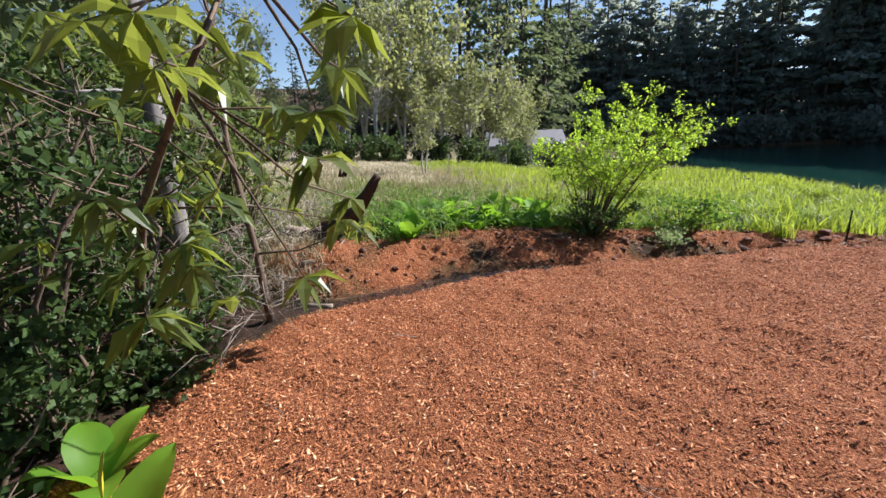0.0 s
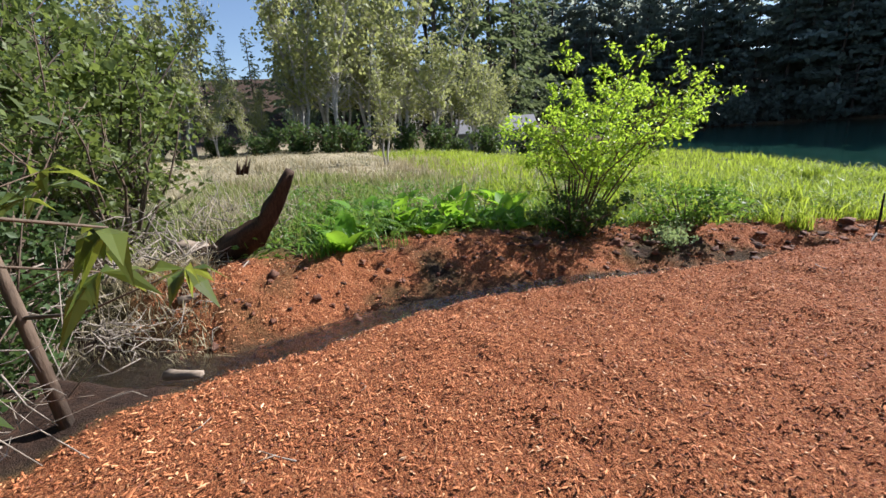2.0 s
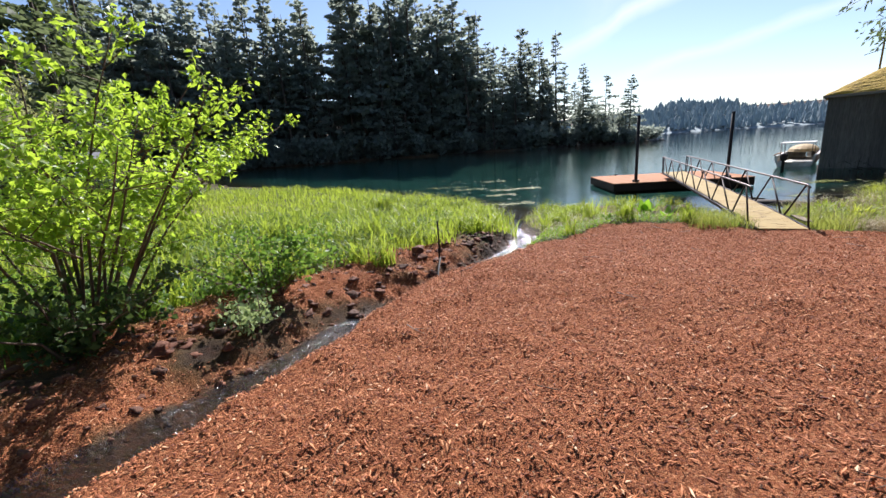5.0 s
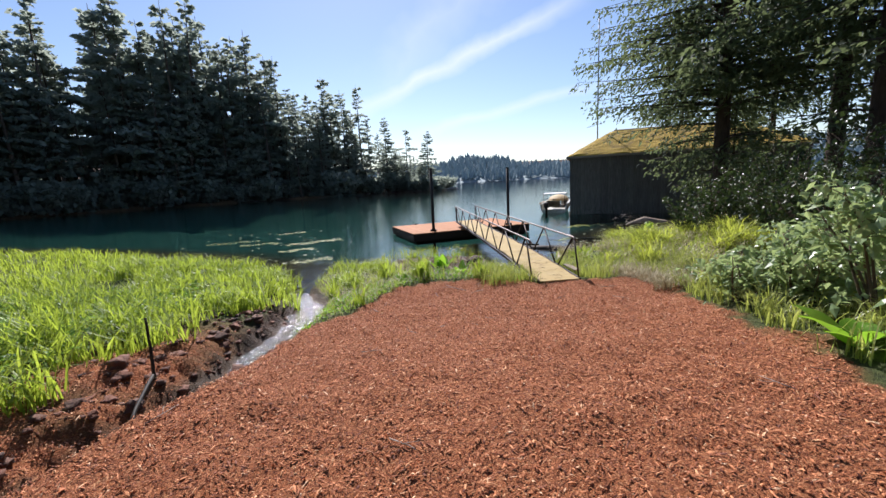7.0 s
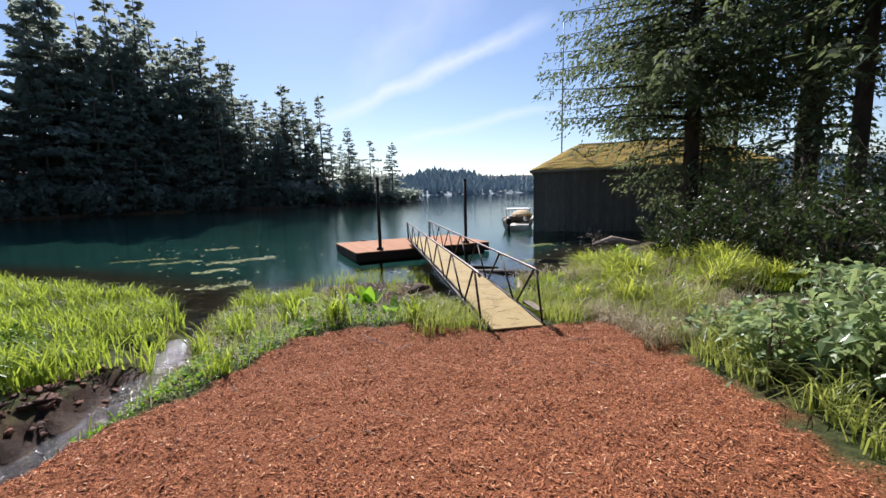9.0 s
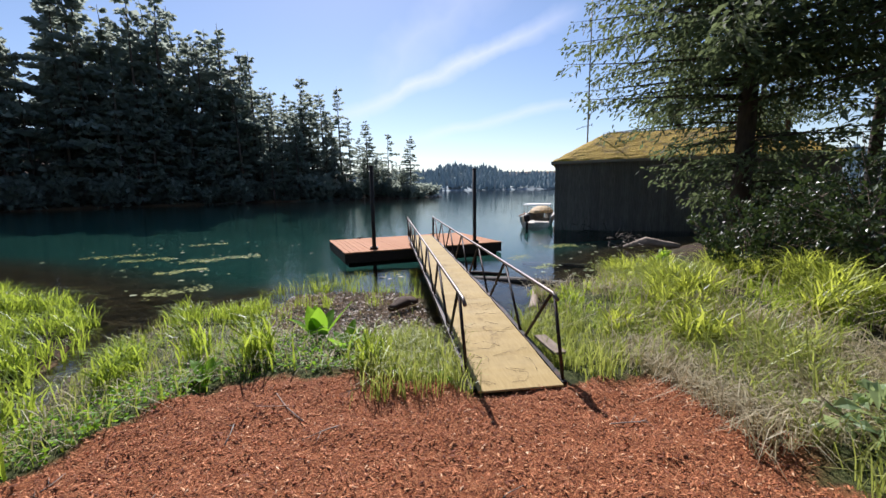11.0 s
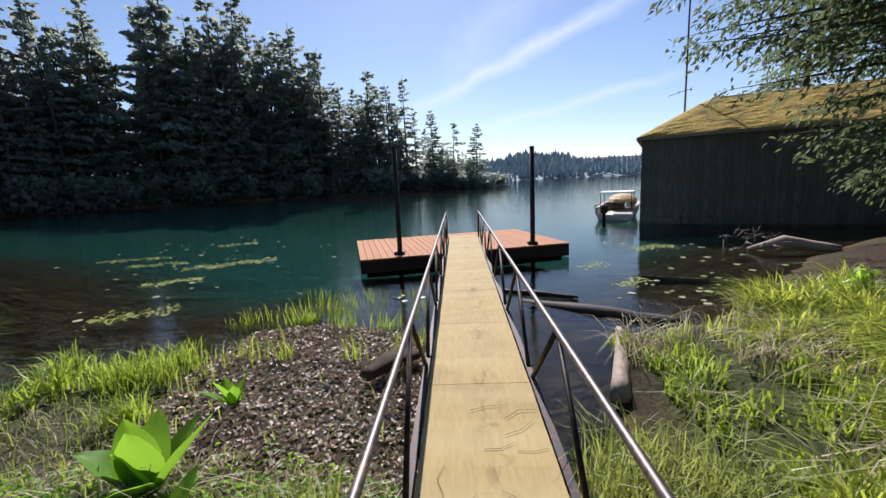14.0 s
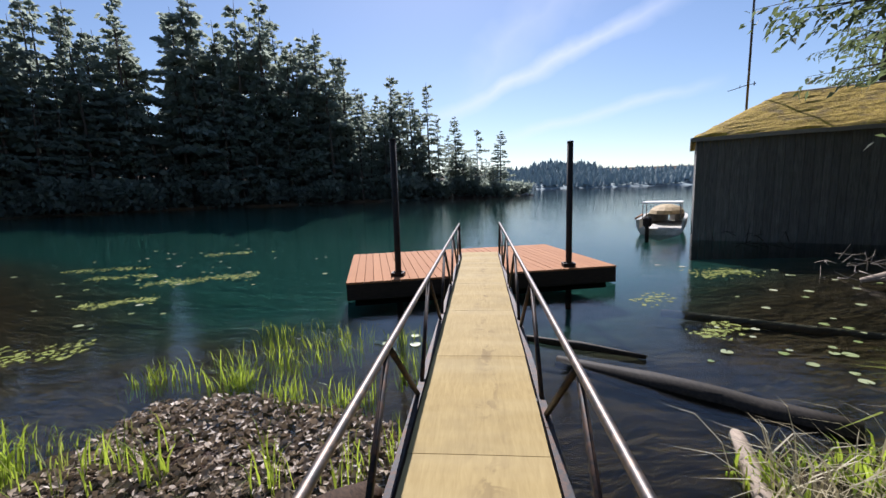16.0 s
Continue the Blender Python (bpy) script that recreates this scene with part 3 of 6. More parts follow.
def build_stream():
    ys = np.arange(-17.5, 2.31, 0.12)
    V, F = [], []
    for y in ys:
        c, w = np.interp(y, STREAM_Y, STREAM_X), 0.36 + 0.05 * math.sin(y * 2.1)
        z = float(stream_level(y))
        for k in range(5):
            V.append((c + (k / 2 - 1) * w, y, max(z, WATER + 0.006)))
    for i in range(len(ys) - 1):
        for k in range(4):
            a = i * 5 + k
            F.append((a, a + 1, a + 6, a + 5))
    tagged(new("stream_water", mesh_np("stream_water", V, F, M_STREAM)), "shallow muddy stream running down to the lake", "stream", kind="structure")


build_lake()
build_stream()


# ---- gangway, dock and piles ----
def deck_level(y):
    return float(np.interp(y, [0, 1.4, 2.9, 5.7, 11.9], [0.02, 0.08, 0.12, 0.15, 0.17]))


def build_gangway():
    g = thing("gangway", pose(0, 0, 0), "long narrow plywood gangway with dark steel truss railings", "gangway")
    joints = [-0.02, 1.45, 2.89, 4.33, 5.71, 7.15, 8.6, 10.05, 11.9]
    for a, b in zip(joints, joints[1:]):
        bm = bmesh.new()
        bmesh.ops.create_grid(bm, x_segments=3, y_segments=6, size=0.5)
        lean = random.uniform(-0.004, 0.004)
        for v in bm.verts:
            x, y = v.co.x * 0.82 + lean, a + 0.003 + (v.co.y + 0.5) * (b - a - 0.006)
            v.co = (x, y, deck_level(y) + 0.005 * math.cos(y * 6.5) - 0.004 * abs(v.co.x))
        ext = bmesh.ops.extrude_face_region(bm, geom=bm.faces[:])
        for v in [e for e in ext["geom"] if isinstance(e, bmesh.types.BMVert)]:
            v.co.z -= 0.02
        bmesh.ops.recalc_face_normals(bm, faces=bm.faces[:])
        part("plywood_sheet", bm, M_PLY, g)
    ys = np.linspace(0.05, 11.9, 14)
    for sx in (-1, 1):
        x = sx * 0.45
        bm = bmesh.new()
        for y0, y1 in zip(ys, ys[1:]):
            z0, z1 = deck_level(y0) - 0.035, deck_level(y1) - 0.035
            m = look((x, (y0 + y1) / 2, (z0 + z1) / 2), (x, y1, z1)) @ Matrix.Diagonal((0.05, 0.07, y1 - y0 + 0.01, 1))
            bmesh.ops.create_cube(bm, size=1, matrix=m)
        part("edge_beam", bm, M_STEEL, g, "dark steel edge beam")
        rail_x = sx * 0.47
        top = [(rail_x, 0.3, 0.76), (rail_x, 0.42, 0.80)] + [(rail_x, float(y), 0.80 + 0.05 * (y / 12)) for y in np.linspace(1, 11.9, 9)]
        p = Pile()
        p.tube(top, [0.021] * len(top), 8)
        p.part("handrail", M_PIPE, g, "worn metal handrail pipe")
        tops = [0.42 + 1.78 * k + (0.0 if sx > 0 else 0.25) for k in range(7)]
        for k, t in enumerate(tops):
            for b in (t - 0.84 if k else t - 0.34, t + 0.84):
                if b > 11.9 or t > 11.9:
                    continue
                p = Pile()
                p.tube([(x, b, deck_level(b) - 0.05), (rail_x, t + (0.04 if b > t else -0.04), 0.79)], [0.019, 0.019], 5)
                p.part("truss_bar", M_STEEL, g)
        for b in (11.55, 11.85):
            p = Pile()
            p.tube([(x, b, deck_level(b) - 0.05), (rail_x, b + 0.03, 0.85)], [0.019, 0.019], 5)
            p.part("truss_bar", M_STEEL, g)
    for y in np.arange(0.7, 11.6, 1.44):
        part("cross_beam", box_bm(0, float(y), deck_level(y) - 0.06, 0.86, 0.05, 0.05), M_STEEL, g)
    return g


DOCK = pose(-2.587, 9.80, -0.08, 0, 0, 14.8)


def build_dock():
    d = thing("floating_dock", DOCK, "square floating dock with red-brown stained deck boards", "dock")
    w, dep = 5.72, 3.8
    n = 32
    board = box_bm(0, dep / 2, -0.018, w / n - 0.008, dep, 0.036, 0.004)
    first = part("deck_board", board, M_DECK, d)
    first.location.x = w / n / 2
    for k in range(1, n):
        ob = under(new("deck_board", first.data), d)
        ob.location = ((k + 0.5) * w / n, random.uniform(-0.006, 0.006), random.uniform(-0.003, 0.003))
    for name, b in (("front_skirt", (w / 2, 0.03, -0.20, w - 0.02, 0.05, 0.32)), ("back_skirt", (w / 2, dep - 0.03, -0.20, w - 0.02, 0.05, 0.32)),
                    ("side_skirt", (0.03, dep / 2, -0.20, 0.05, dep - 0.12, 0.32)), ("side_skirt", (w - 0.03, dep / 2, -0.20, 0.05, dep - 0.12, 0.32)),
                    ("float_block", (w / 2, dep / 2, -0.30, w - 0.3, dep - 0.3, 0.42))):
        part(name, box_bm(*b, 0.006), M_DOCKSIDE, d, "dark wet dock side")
    for x, y in ((1.2, 3.6), (4.4, 3.6)):
        p = Pile()
        p.tube([(x - 0.12, y, 0.05), (x + 0.12, y, 0.05)], [0.018, 0.018], 6)
        p.tube([(x, y, 0.0), (x, y, 0.05)], [0.022, 0.022], 6)
        p.part("cleat", M_STEEL, d, "small metal mooring cleat")


def build_pile(x, y, top):
    t = thing("dock_pile", pose(x, y, -2.2), "tall dark pile holding the floating dock", "pile", "dock piles")
    p = Pile()
    p.tube([(0, 0, 0), (0.005, 0, (top + 2.2) / 2), (0.01, 0, top + 2.2)], [0.066, 0.065, 0.064], 14)
    p.part("pole", M_PILE, t)
    p = Pile()
    p.tube([(0.01, 0, top + 2.195), (0.01, 0, top + 2.23)], [0.07, 0.06], 14)
    p.part("cap", M_PILE, t)
    ring = bmesh.new()
    for a, b, sx, sy in ((0, 0.1, 0.26, 0.03), (0, -0.1, 0.26, 0.03), (0.115, 0, 0.03, 0.17), (-0.115, 0, 0.03, 0.17)):
        bmesh.ops.create_cube(ring, size=1, matrix=Matrix.LocRotScale((a, b, 2.16), None, (sx, sy, 0.08)))
    part("guide_bracket", ring, M_STEEL, t, "steel pile guide bracket")


build_gangway()
build_dock()
build_pile(-1.68, 10.45, 2.65)
build_pile(1.92, 11.25, 2.55)


# ---- boathouse, boat and mast ----
SHED = pose(7.83, 18.23, 0, 0, 0, -25)


def build_boathouse():
    b = thing("boathouse", SHED, "weathered grey board boathouse with mossy yellow-green hip roof", "boathouse")
    L, D, eave, ridge = 12.5, 5.4, 3.25, 4.85
    rng = random.Random(4)
    for side in range(3):
        length = (L, D, D)[side]
        x = 0.0
        while x < length - 0.02:
            w = min(rng.uniform(0.19, 0.26), length - x)
            lo = WATER - 1.0 + rng.uniform(0, 0.1)
            if side == 0:
                bm = box_bm(x + w / 2, rng.uniform(-0.008, 0.008), (lo + eave) / 2, w - 0.008, 0.03, eave - lo)
            else:
                bm = box_bm(0.016 if side == 1 else L - 0.016, 0.02 + x + w / 2 - 0.02, (lo + eave) / 2, 0.03, w - 0.008, eave - lo)
            part("siding_board", bm, M_SIDING, b)
            x += w
    part("back_wall", box_bm(L / 2, D, 1.3, L, 0.05, 3.9), M_SIDING, b)
    for x in (0.05, 2.6, 5.2, 7.8, 10.4, L - 0.05):
        p = Pile()
        p.tube([(x, 0.12, -2.2), (x, 0.12, -0.3)], [0.11, 0.10], 8)
        p.part("foundation_post", M_WETLOG, b)
    o = 0.18
    c = [(-o, -o, eave - 0.05), (L + o, -o, eave - 0.05), (L + o, D + o, eave - 0.05), (-o, D + o, eave - 0.05), (D / 2, D / 2, ridge), (L - D / 2, D / 2, ridge)]
    for name, ids in (("roof_front", (0, 1, 5, 4)), ("roof_back", (2, 3, 4, 5)), ("roof_end", (3, 0, 4)), ("roof_end", (1, 2, 5))):
        bm = bmesh.new()
        bm.faces.new([bm.verts.new(c[i]) for i in ids])
        bmesh.ops.subdivide_edges(bm, edges=bm.edges[:], cuts=24, use_grid_fill=True)
        bmesh.ops.triangulate(bm, faces=[f for f in bm.faces if len(f.verts) > 4])
        edge = {v for e in bm.edges if e.is_boundary for v in e.verts}
        for v in bm.verts:
            if v not in edge:
                v.co.z += 0.05 + 0.05 * noise.noise(v.co * 2.2) + 0.03 * noise.noise(v.co * 7)
        ext = bmesh.ops.extrude_face_region(bm, geom=bm.faces[:])
        for v in [e for e in ext["geom"] if isinstance(e, bmesh.types.BMVert)]:
            v.co.z -= 0.09
        bmesh.ops.recalc_face_normals(bm, faces=bm.faces[:])
        part(name, bm, M_MOSS, b, "thick yellow-green moss over old roofing")
    for k in range(7):
        x0 = -o + k * (L + 2 * o) / 7
        part("fascia_board", box_bm(x0 + (L + 2 * o) / 14, -o - 0.015, eave - 0.10 + rng.uniform(-0.015, 0.015), (L + 2 * o) / 7 - 0.01, 0.025, 0.13), M_TRIM, b, "weathered pale fascia board")
    part("fascia_board", box_bm(-o - 0.015, D / 2, eave - 0.10, 0.025, D + 2 * o, 0.13), M_TRIM, b)
    rg = Pile()
    rg.tube([c[4], c[5]], [0.05, 0.05], 6)
    rg.part("ridge_cap", M_TRIM, b, "pale ridge cap")


def build_boat():
    n = Nodes("faded_boat_paint")
    f = n.noise(3, 5, 0.6)
    paint = n.surface(n.ramp(f, ((0.35, (0.36, 0.34, 0.28)), (0.65, (0.62, 0.60, 0.54)))), 0.5)
    n = Nodes("canopy_white")
    white = n.surface(n.ramp(n.noise(4), ((0.3, (0.7, 0.7, 0.68)), (0.7, (0.82, 0.82, 0.8)))), 0.6)
    n = Nodes("tan_boat_cover")
    tan = n.surface(n.ramp(n.noise(5, 5), ((0.3, (0.30, 0.21, 0.10)), (0.7, (0.50, 0.38, 0.20)))), 0.8)
    b = thing("motor_boat", pose(7.42, 20.05, WATER, 0, 0, -27), "old faded white motor boat moored beside the boathouse", "boat")
    bm = bmesh.new()
    rings = []
    for t in np.linspace(0, 1, 13):
        w = 0.92 * (1 - max(0, t - 0.45) ** 2 * 3.1) if t < 1 else 0.02
        w = max(w, 0.03)
        sheer = 0.62 + 0.25 * t * t
        keel = -0.25 + 0.35 * max(0, t - 0.75)
        y = t * 4.9
        rings.append([bm.verts.new(p) for p in ((-w, y, sheer), (-w * 0.97, y, sheer * 0.5), (-w * 0.8, y, 0.0), (0, y, keel), (w * 0.8, y, 0.0), (w * 0.97, y, sheer * 0.5), (w, y, sheer), (w * 0.86, y, sheer), (w * 0.84, y, 0.25), (-w * 0.84, y, 0.25), (-w * 0.86, y, sheer))])
    for a, c in zip(rings, rings[1:]):
        for k in range(11):
            bm.faces.new((a[k], a[(k + 1) % 11], c[(k + 1) % 11], c[k]))
    bm.faces.new(rings[0]), bm.faces.new(rings[-1][::-1])
    bmesh.ops.recalc_face_normals(bm, faces=bm.faces[:])
    part("hull", bm, paint, b)
    bm = bmesh.new()
    bmesh.ops.create_uvsphere(bm, u_segments=14, v_segments=8, radius=1, matrix=Matrix.LocRotScale((0, 3.3, 0.72), None, (0.75, 1.5, 0.42)))
    bmesh.ops.delete(bm, geom=[v for v in bm.verts if v.co.z < 0.6], context="VERTS")
    part("tarp_cover", bm, tan, b, "tan canvas boat cover")
    part("canopy", box_bm(0.0, 0.95, 1.32, 1.5, 1.5, 0.05, 0.02), white, b, "flat white canopy top")
    for x in (-0.7, 0.7):
        for y in (0.3, 1.6):
            p = Pile()
            p.tube([(x, y, 0.6), (x, y, 1.31)], [0.018, 0.018], 6)
            p.part("canopy_post", M_PIPE, b)
    p = Pile()
    p.tube([(-0.95, 0, 0.66), (-0.95, 2.4, 0.70)], [0.035, 0.035], 6)
    p.part("rub_rail", M_DECK, b, "brown wooden rub rail")
    mot = part("outboard_motor", box_bm(-0.45, -0.22, 0.55, 0.32, 0.42, 0.40, 0.07), M_STEEL, b, "black outboard motor")
    part("motor_leg", box_bm(-0.45, -0.24, 0.05, 0.14, 0.2, 0.75, 0.03), M_STEEL, mot)


def build_mast():
    t = thing("antenna_mast", pose(10.72, 20.45, 4.7), "thin tall metal antenna mast on the boathouse ridge", "mast")
    p = Pile()
    p.tube([(0, 0, -0.7), (0.02, 0, 4), (0.06, 0, 8)], [0.045, 0.04, 0.03], 8)
    p.part("pole", M_PIPE, t)
    p = Pile()
    p.tube([(-0.75, 0, 0.50), (0, 0, 0.72), (0.35, 0.1, 0.78)], [0.014] * 3, 5)
    p.tube([(-0.3, 0, 0.60), (-0.3, 0.0, 0.72)], [0.014] * 2, 5)
    p.tube([(0.28, 0.08, 0.70), (0.28, 0.08, 0.86)], [0.02] * 2, 5)
    p.part("cross_arm", M_STEEL, t)


build_boathouse()
build_boat()
build_mast()


# ---- trees ----
def conifer_mesh(seed, tall, spread, bare, gap, flat=0.0, clump=0.75, whorl=0.55, drop=0.35, kite=False, dense=2, wide=0.24, hang=0.0, skirt=0.75):
    """Trunk and crown arrays of a conifer: tall, crown radius, bare part of the trunk, share of missing limbs."""
    rng = np.random.default_rng(seed)
    trunk, crown = Pile(), Pile()
    bend = rng.normal(0, 0.012 * tall, 2)
    zs = np.linspace(0, 1, 9)
    r0 = 0.011 * tall + 0.06
    trunk.tube([(bend[0] * z * z, bend[1] * z * z, z * tall) for z in zs], [r0 * (1 - 0.93 * z) for z in zs], 7)
    C, D, S = [], [], []
    z = bare * tall
    while z < tall * 0.985:
        f = (z / tall - bare) / (1 - bare)
        reach = spread * ((1 - f) ** 0.85 * (skirt + (1 - skirt) * min(1, f * 5)) + 0.05)
        if flat:
            reach *= 1 + flat * math.sin(z * 1.7 + seed)
        for k in range(rng.integers(3, 6)):
            if rng.random() < gap:
                continue
            a = rng.uniform(0, 2 * math.pi)
            R = reach * rng.uniform(0.5, 1.12)
            rise = rng.uniform(-0.25, 0.12) if f < 0.7 else rng.uniform(0, 0.5)
            x0, y0 = bend[0] * (z / tall) ** 2, bend[1] * (z / tall) ** 2
            end = (x0 + math.cos(a) * R, y0 + math.sin(a) * R, z + rise * R)
            if clump < 0.9 or k == 0:
                trunk.tube([(x0, y0, z), ((x0 + end[0]) / 2, (y0 + end[1]) / 2, z + rise * R * 0.35), end], [0.018 + 0.010 * R, 0.012 + 0.006 * R, 0.008], 3)
            n = max(3, int(R * 3.3 / clump))
            for t in np.linspace(0.18, 1.05, n):
                for q in range(dense):
                    side = rng.normal(0, 0.20 * R * (1.1 - 0.6 * t))
                    C.append((x0 + math.cos(a) * R * t - math.sin(a) * side, y0 + math.sin(a) * R * t + math.cos(a) * side, z + rise * R * t * t - abs(side) * 0.3 + rng.normal(0, 0.05) - hang * rng.exponential(1.0)))
                    D.append((math.cos(a) + rng.normal(0, 0.5), math.sin(a) + rng.normal(0, 0.5), -drop + rng.normal(0, 0.25)))
                    S.append(clump * rng.uniform(0.5, 1.1) * (1.05 - 0.3 * f))
        z += whorl * rng.uniform(0.6, 1.4) * (1.2 - 0.5 * f)
    C, D, S = np.array(C), np.array(D), np.array(S)
    crown.add(*(kites_np(C, D, S, wide, rng) if kite else leaves_np(C, D, S, 0.20, rng, 0.5, 0.25)))
    return trunk.arrays(), crown.arrays()


def tree(name, m, arrays, label, category="tree", group="", bark=M_BARK, leaf=M_NEEDLE_HAZE):
    t = thing(name, m, label, category, group)
    np_part("trunk", *arrays[0], bark, t, smooth=True)
    if arrays[1] is not None:
        np_part("crown", *arrays[1], leaf, t, smooth=False)
    return t


def plant_forest():
    rng = random.Random(12)
    kinds = [conifer_mesh(s, tall, spread, bare * 0.7, gap * 0.8, flat, 1.2, 1.3, drop * 0.7, True, 4, 0.36) for s, tall, spread, bare, gap, flat, drop in (
        (1, 30, 5.4, 0.10, 0.15, 0.0, 0.45), (2, 31, 5.0, 0.22, 0.30, 0.3, 0.3), (3, 28, 5.6, 0.06, 0.08, 0.1, 0.5),
        (4, 33, 4.8, 0.28, 0.36, 0.5, 0.15), (5, 26, 4.8, 0.04, 0.08, 0.0, 0.5), (6, 29, 5.0, 0.40, 0.30, 0.6, 0.1))]
    masters = []
    labels = ("tall dark spruce with drooping limbs on the far shore", "tall sparse conifer with bare lower trunk on the far shore", "broad dense dark conifer on the far shore",
              "thin ragged conifer with gaps in its crown", "young dense pointed conifer on the far shore", "flat-topped shore pine with a bare trunk")
    tall = (30, 31, 28, 33, 26, 29)
    edge = [(13, 122), (4.6, 108), (-9, 108), (-31, 95), (-58, 77), (-70, 60), (-84, 48), (-100, 40)]
    spots = []
    for (ax, ay), (bx, by) in zip(edge, edge[1:]):
        length = math.hypot(bx - ax, by - ay)
        nxm, nym = (by - ay) / length, -(bx - ax) / length
        if nym < 0:
            nxm, nym = -nxm, -nym
        for row, (back_off, gap) in enumerate(((2.0, 3.0), (6.5, 3.0), (12, 3.4), (19, 5.0))):
            s = rng.uniform(0, gap)
            while s < length:
                q = s / length
                o = back_off + rng.uniform(-1.5, 1.5)
                spots.append((ax + (bx - ax) * q + nxm * o, ay + (by - ay) * q + nym * o, row))
                s += gap * rng.uniform(0.6, 1.4)
    def crest(x):
        return float(np.interp(x, [-100, -72, -63, -55, -46, -37, -31, -21, -13, -8, -6, 0, 7], [38, 37, 38, 41, 42, 37, 32, 28, 25, 19, 13, 11, 9]))

    chosen = [(x, y, rng.randrange(5 if row > 1 else 6), crest(x) * rng.uniform(0.76, 1.02) * (rng.uniform(0.55, 0.85) if row == 0 else 1)) for x, y, row in spots if x < 6.5]
    # single trees that stand out on the skyline
    chosen += [(-21.3, 107.7, 5, 30.5), (-12.9, 111, 3, 29), (-16.5, 108, 1, 27), (-6.1, 111, 0, 20.5), (-0.8, 110, 5, 17), (5.2, 111.5, 0, 16.6), (-31.4, 101, 3, 34), (-36.9, 98, 1, 39), (-46.9, 91.5, 3, 43.5), (-55.7, 85.5, 1, 42), (-65, 76, 3, 40)]
    for x, y, k, top in chosen:
        want = max(5.0, top - float(height(x, y)[0]))
        s = want / tall[k]
        m = pose(x, y, float(height(x, y)[0]) - 0.3, rng.uniform(-2, 2), rng.uniform(-2, 2), rng.uniform(0, 360)) @ Matrix.Diagonal((s * rng.uniform(0.95, 1.25),) * 2 + (s, 1))
        while len(masters) <= k:
            masters.append(None)
        if masters[k] is None:
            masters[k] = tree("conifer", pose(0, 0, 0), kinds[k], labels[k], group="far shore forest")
            masters[k].matrix_world = m
        else:
            ob = copy_thing(masters[k], m)
            ob.matrix_basis = m
    return masters


plant_forest()


def leafy_shrub(seed, n_stems, tall, spread, n_leaves, size, width, leaf, bark, name, label, m, lean=(0, 0), low=0.15, droop=0.3, tuft=6, group="", thick=0.02, category="shrub", folded=False):
    """A shrub of forking stems, with leaves in small tufts along its twigs."""
    rng = np.random.default_rng(seed)
    wood, tips = Pile(), []
    for k in range(n_stems):
        a, r = rng.uniform(0, 2 * math.pi), rng.uniform(0.3, 1.0)
        top = np.array([math.cos(a) * spread * r + lean[0], math.sin(a) * spread * r + lean[1], tall * rng.uniform(0.65, 1.0) * (1.05 - 0.35 * r)])
        base = np.array([math.cos(a) * 0.12, math.sin(a) * 0.12, -0.05])
        mid = base * 0.5 + top * np.array([0.38, 0.38, 0.55]) + rng.normal(0, 0.06 * tall, 3) * (1, 1, 0.3)
        pts = [base, base * 0.6 + mid * 0.45, mid, mid * 0.45 + top * 0.55 + rng.normal(0, 0.03, 3), top]
        wood.tube(pts, [thick, thick * 0.8, thick * 0.6, thick * 0.4, thick * 0.15], 5)
        for j in range(rng.integers(5, 9)):
            t = rng.uniform(low, 0.97)
            q = t * 4
            i = min(int(q), 3)
            p = pts[i] * (1 - q + i) + pts[i + 1] * (q - i)
            b = rng.uniform(0, 2 * math.pi)
            ln = spread * rng.uniform(0.22, 0.55) * (1.1 - 0.5 * t)
            e = p + np.array([math.cos(b) * ln, math.sin(b) * ln, ln * rng.uniform(0.05, 0.75)])
            wood.tube([p, (p + e) / 2 + rng.normal(0, 0.02, 3), e], [thick * 0.32, thick * 0.22, thick * 0.08], 3)
            for u in np.linspace(0.3, 1.0, 4):
                tips.append(p * (1 - u) + e * u)
        tips.append(top)
    tips = np.array(tips)
    pick = tips[rng.integers(0, len(tips), n_leaves // tuft)]
    C = np.repeat(pick, tuft, 0) + rng.normal(0, size * 0.55, (len(pick) * tuft, 3))
    D = rng.normal(0, 1, (len(C), 3)) + np.array([0, 0, 0.25])
    t = thing(name, m, label, category, group)
    wood.part("branchwork", bark, t)
    np_part("foliage", *(leaves_np(C, D, np.full(len(C), size), width, rng, 0.3, droop) if folded else kites_np(C, D, np.full(len(C), size), width * 1.1, rng)), leaf, t, smooth=False)
    return t


def on_ground(x, y, sink=0.03, turn=0.0):
    return pose(x, y, float(height(x, y)[0]) - sink, 0, 0, turn)


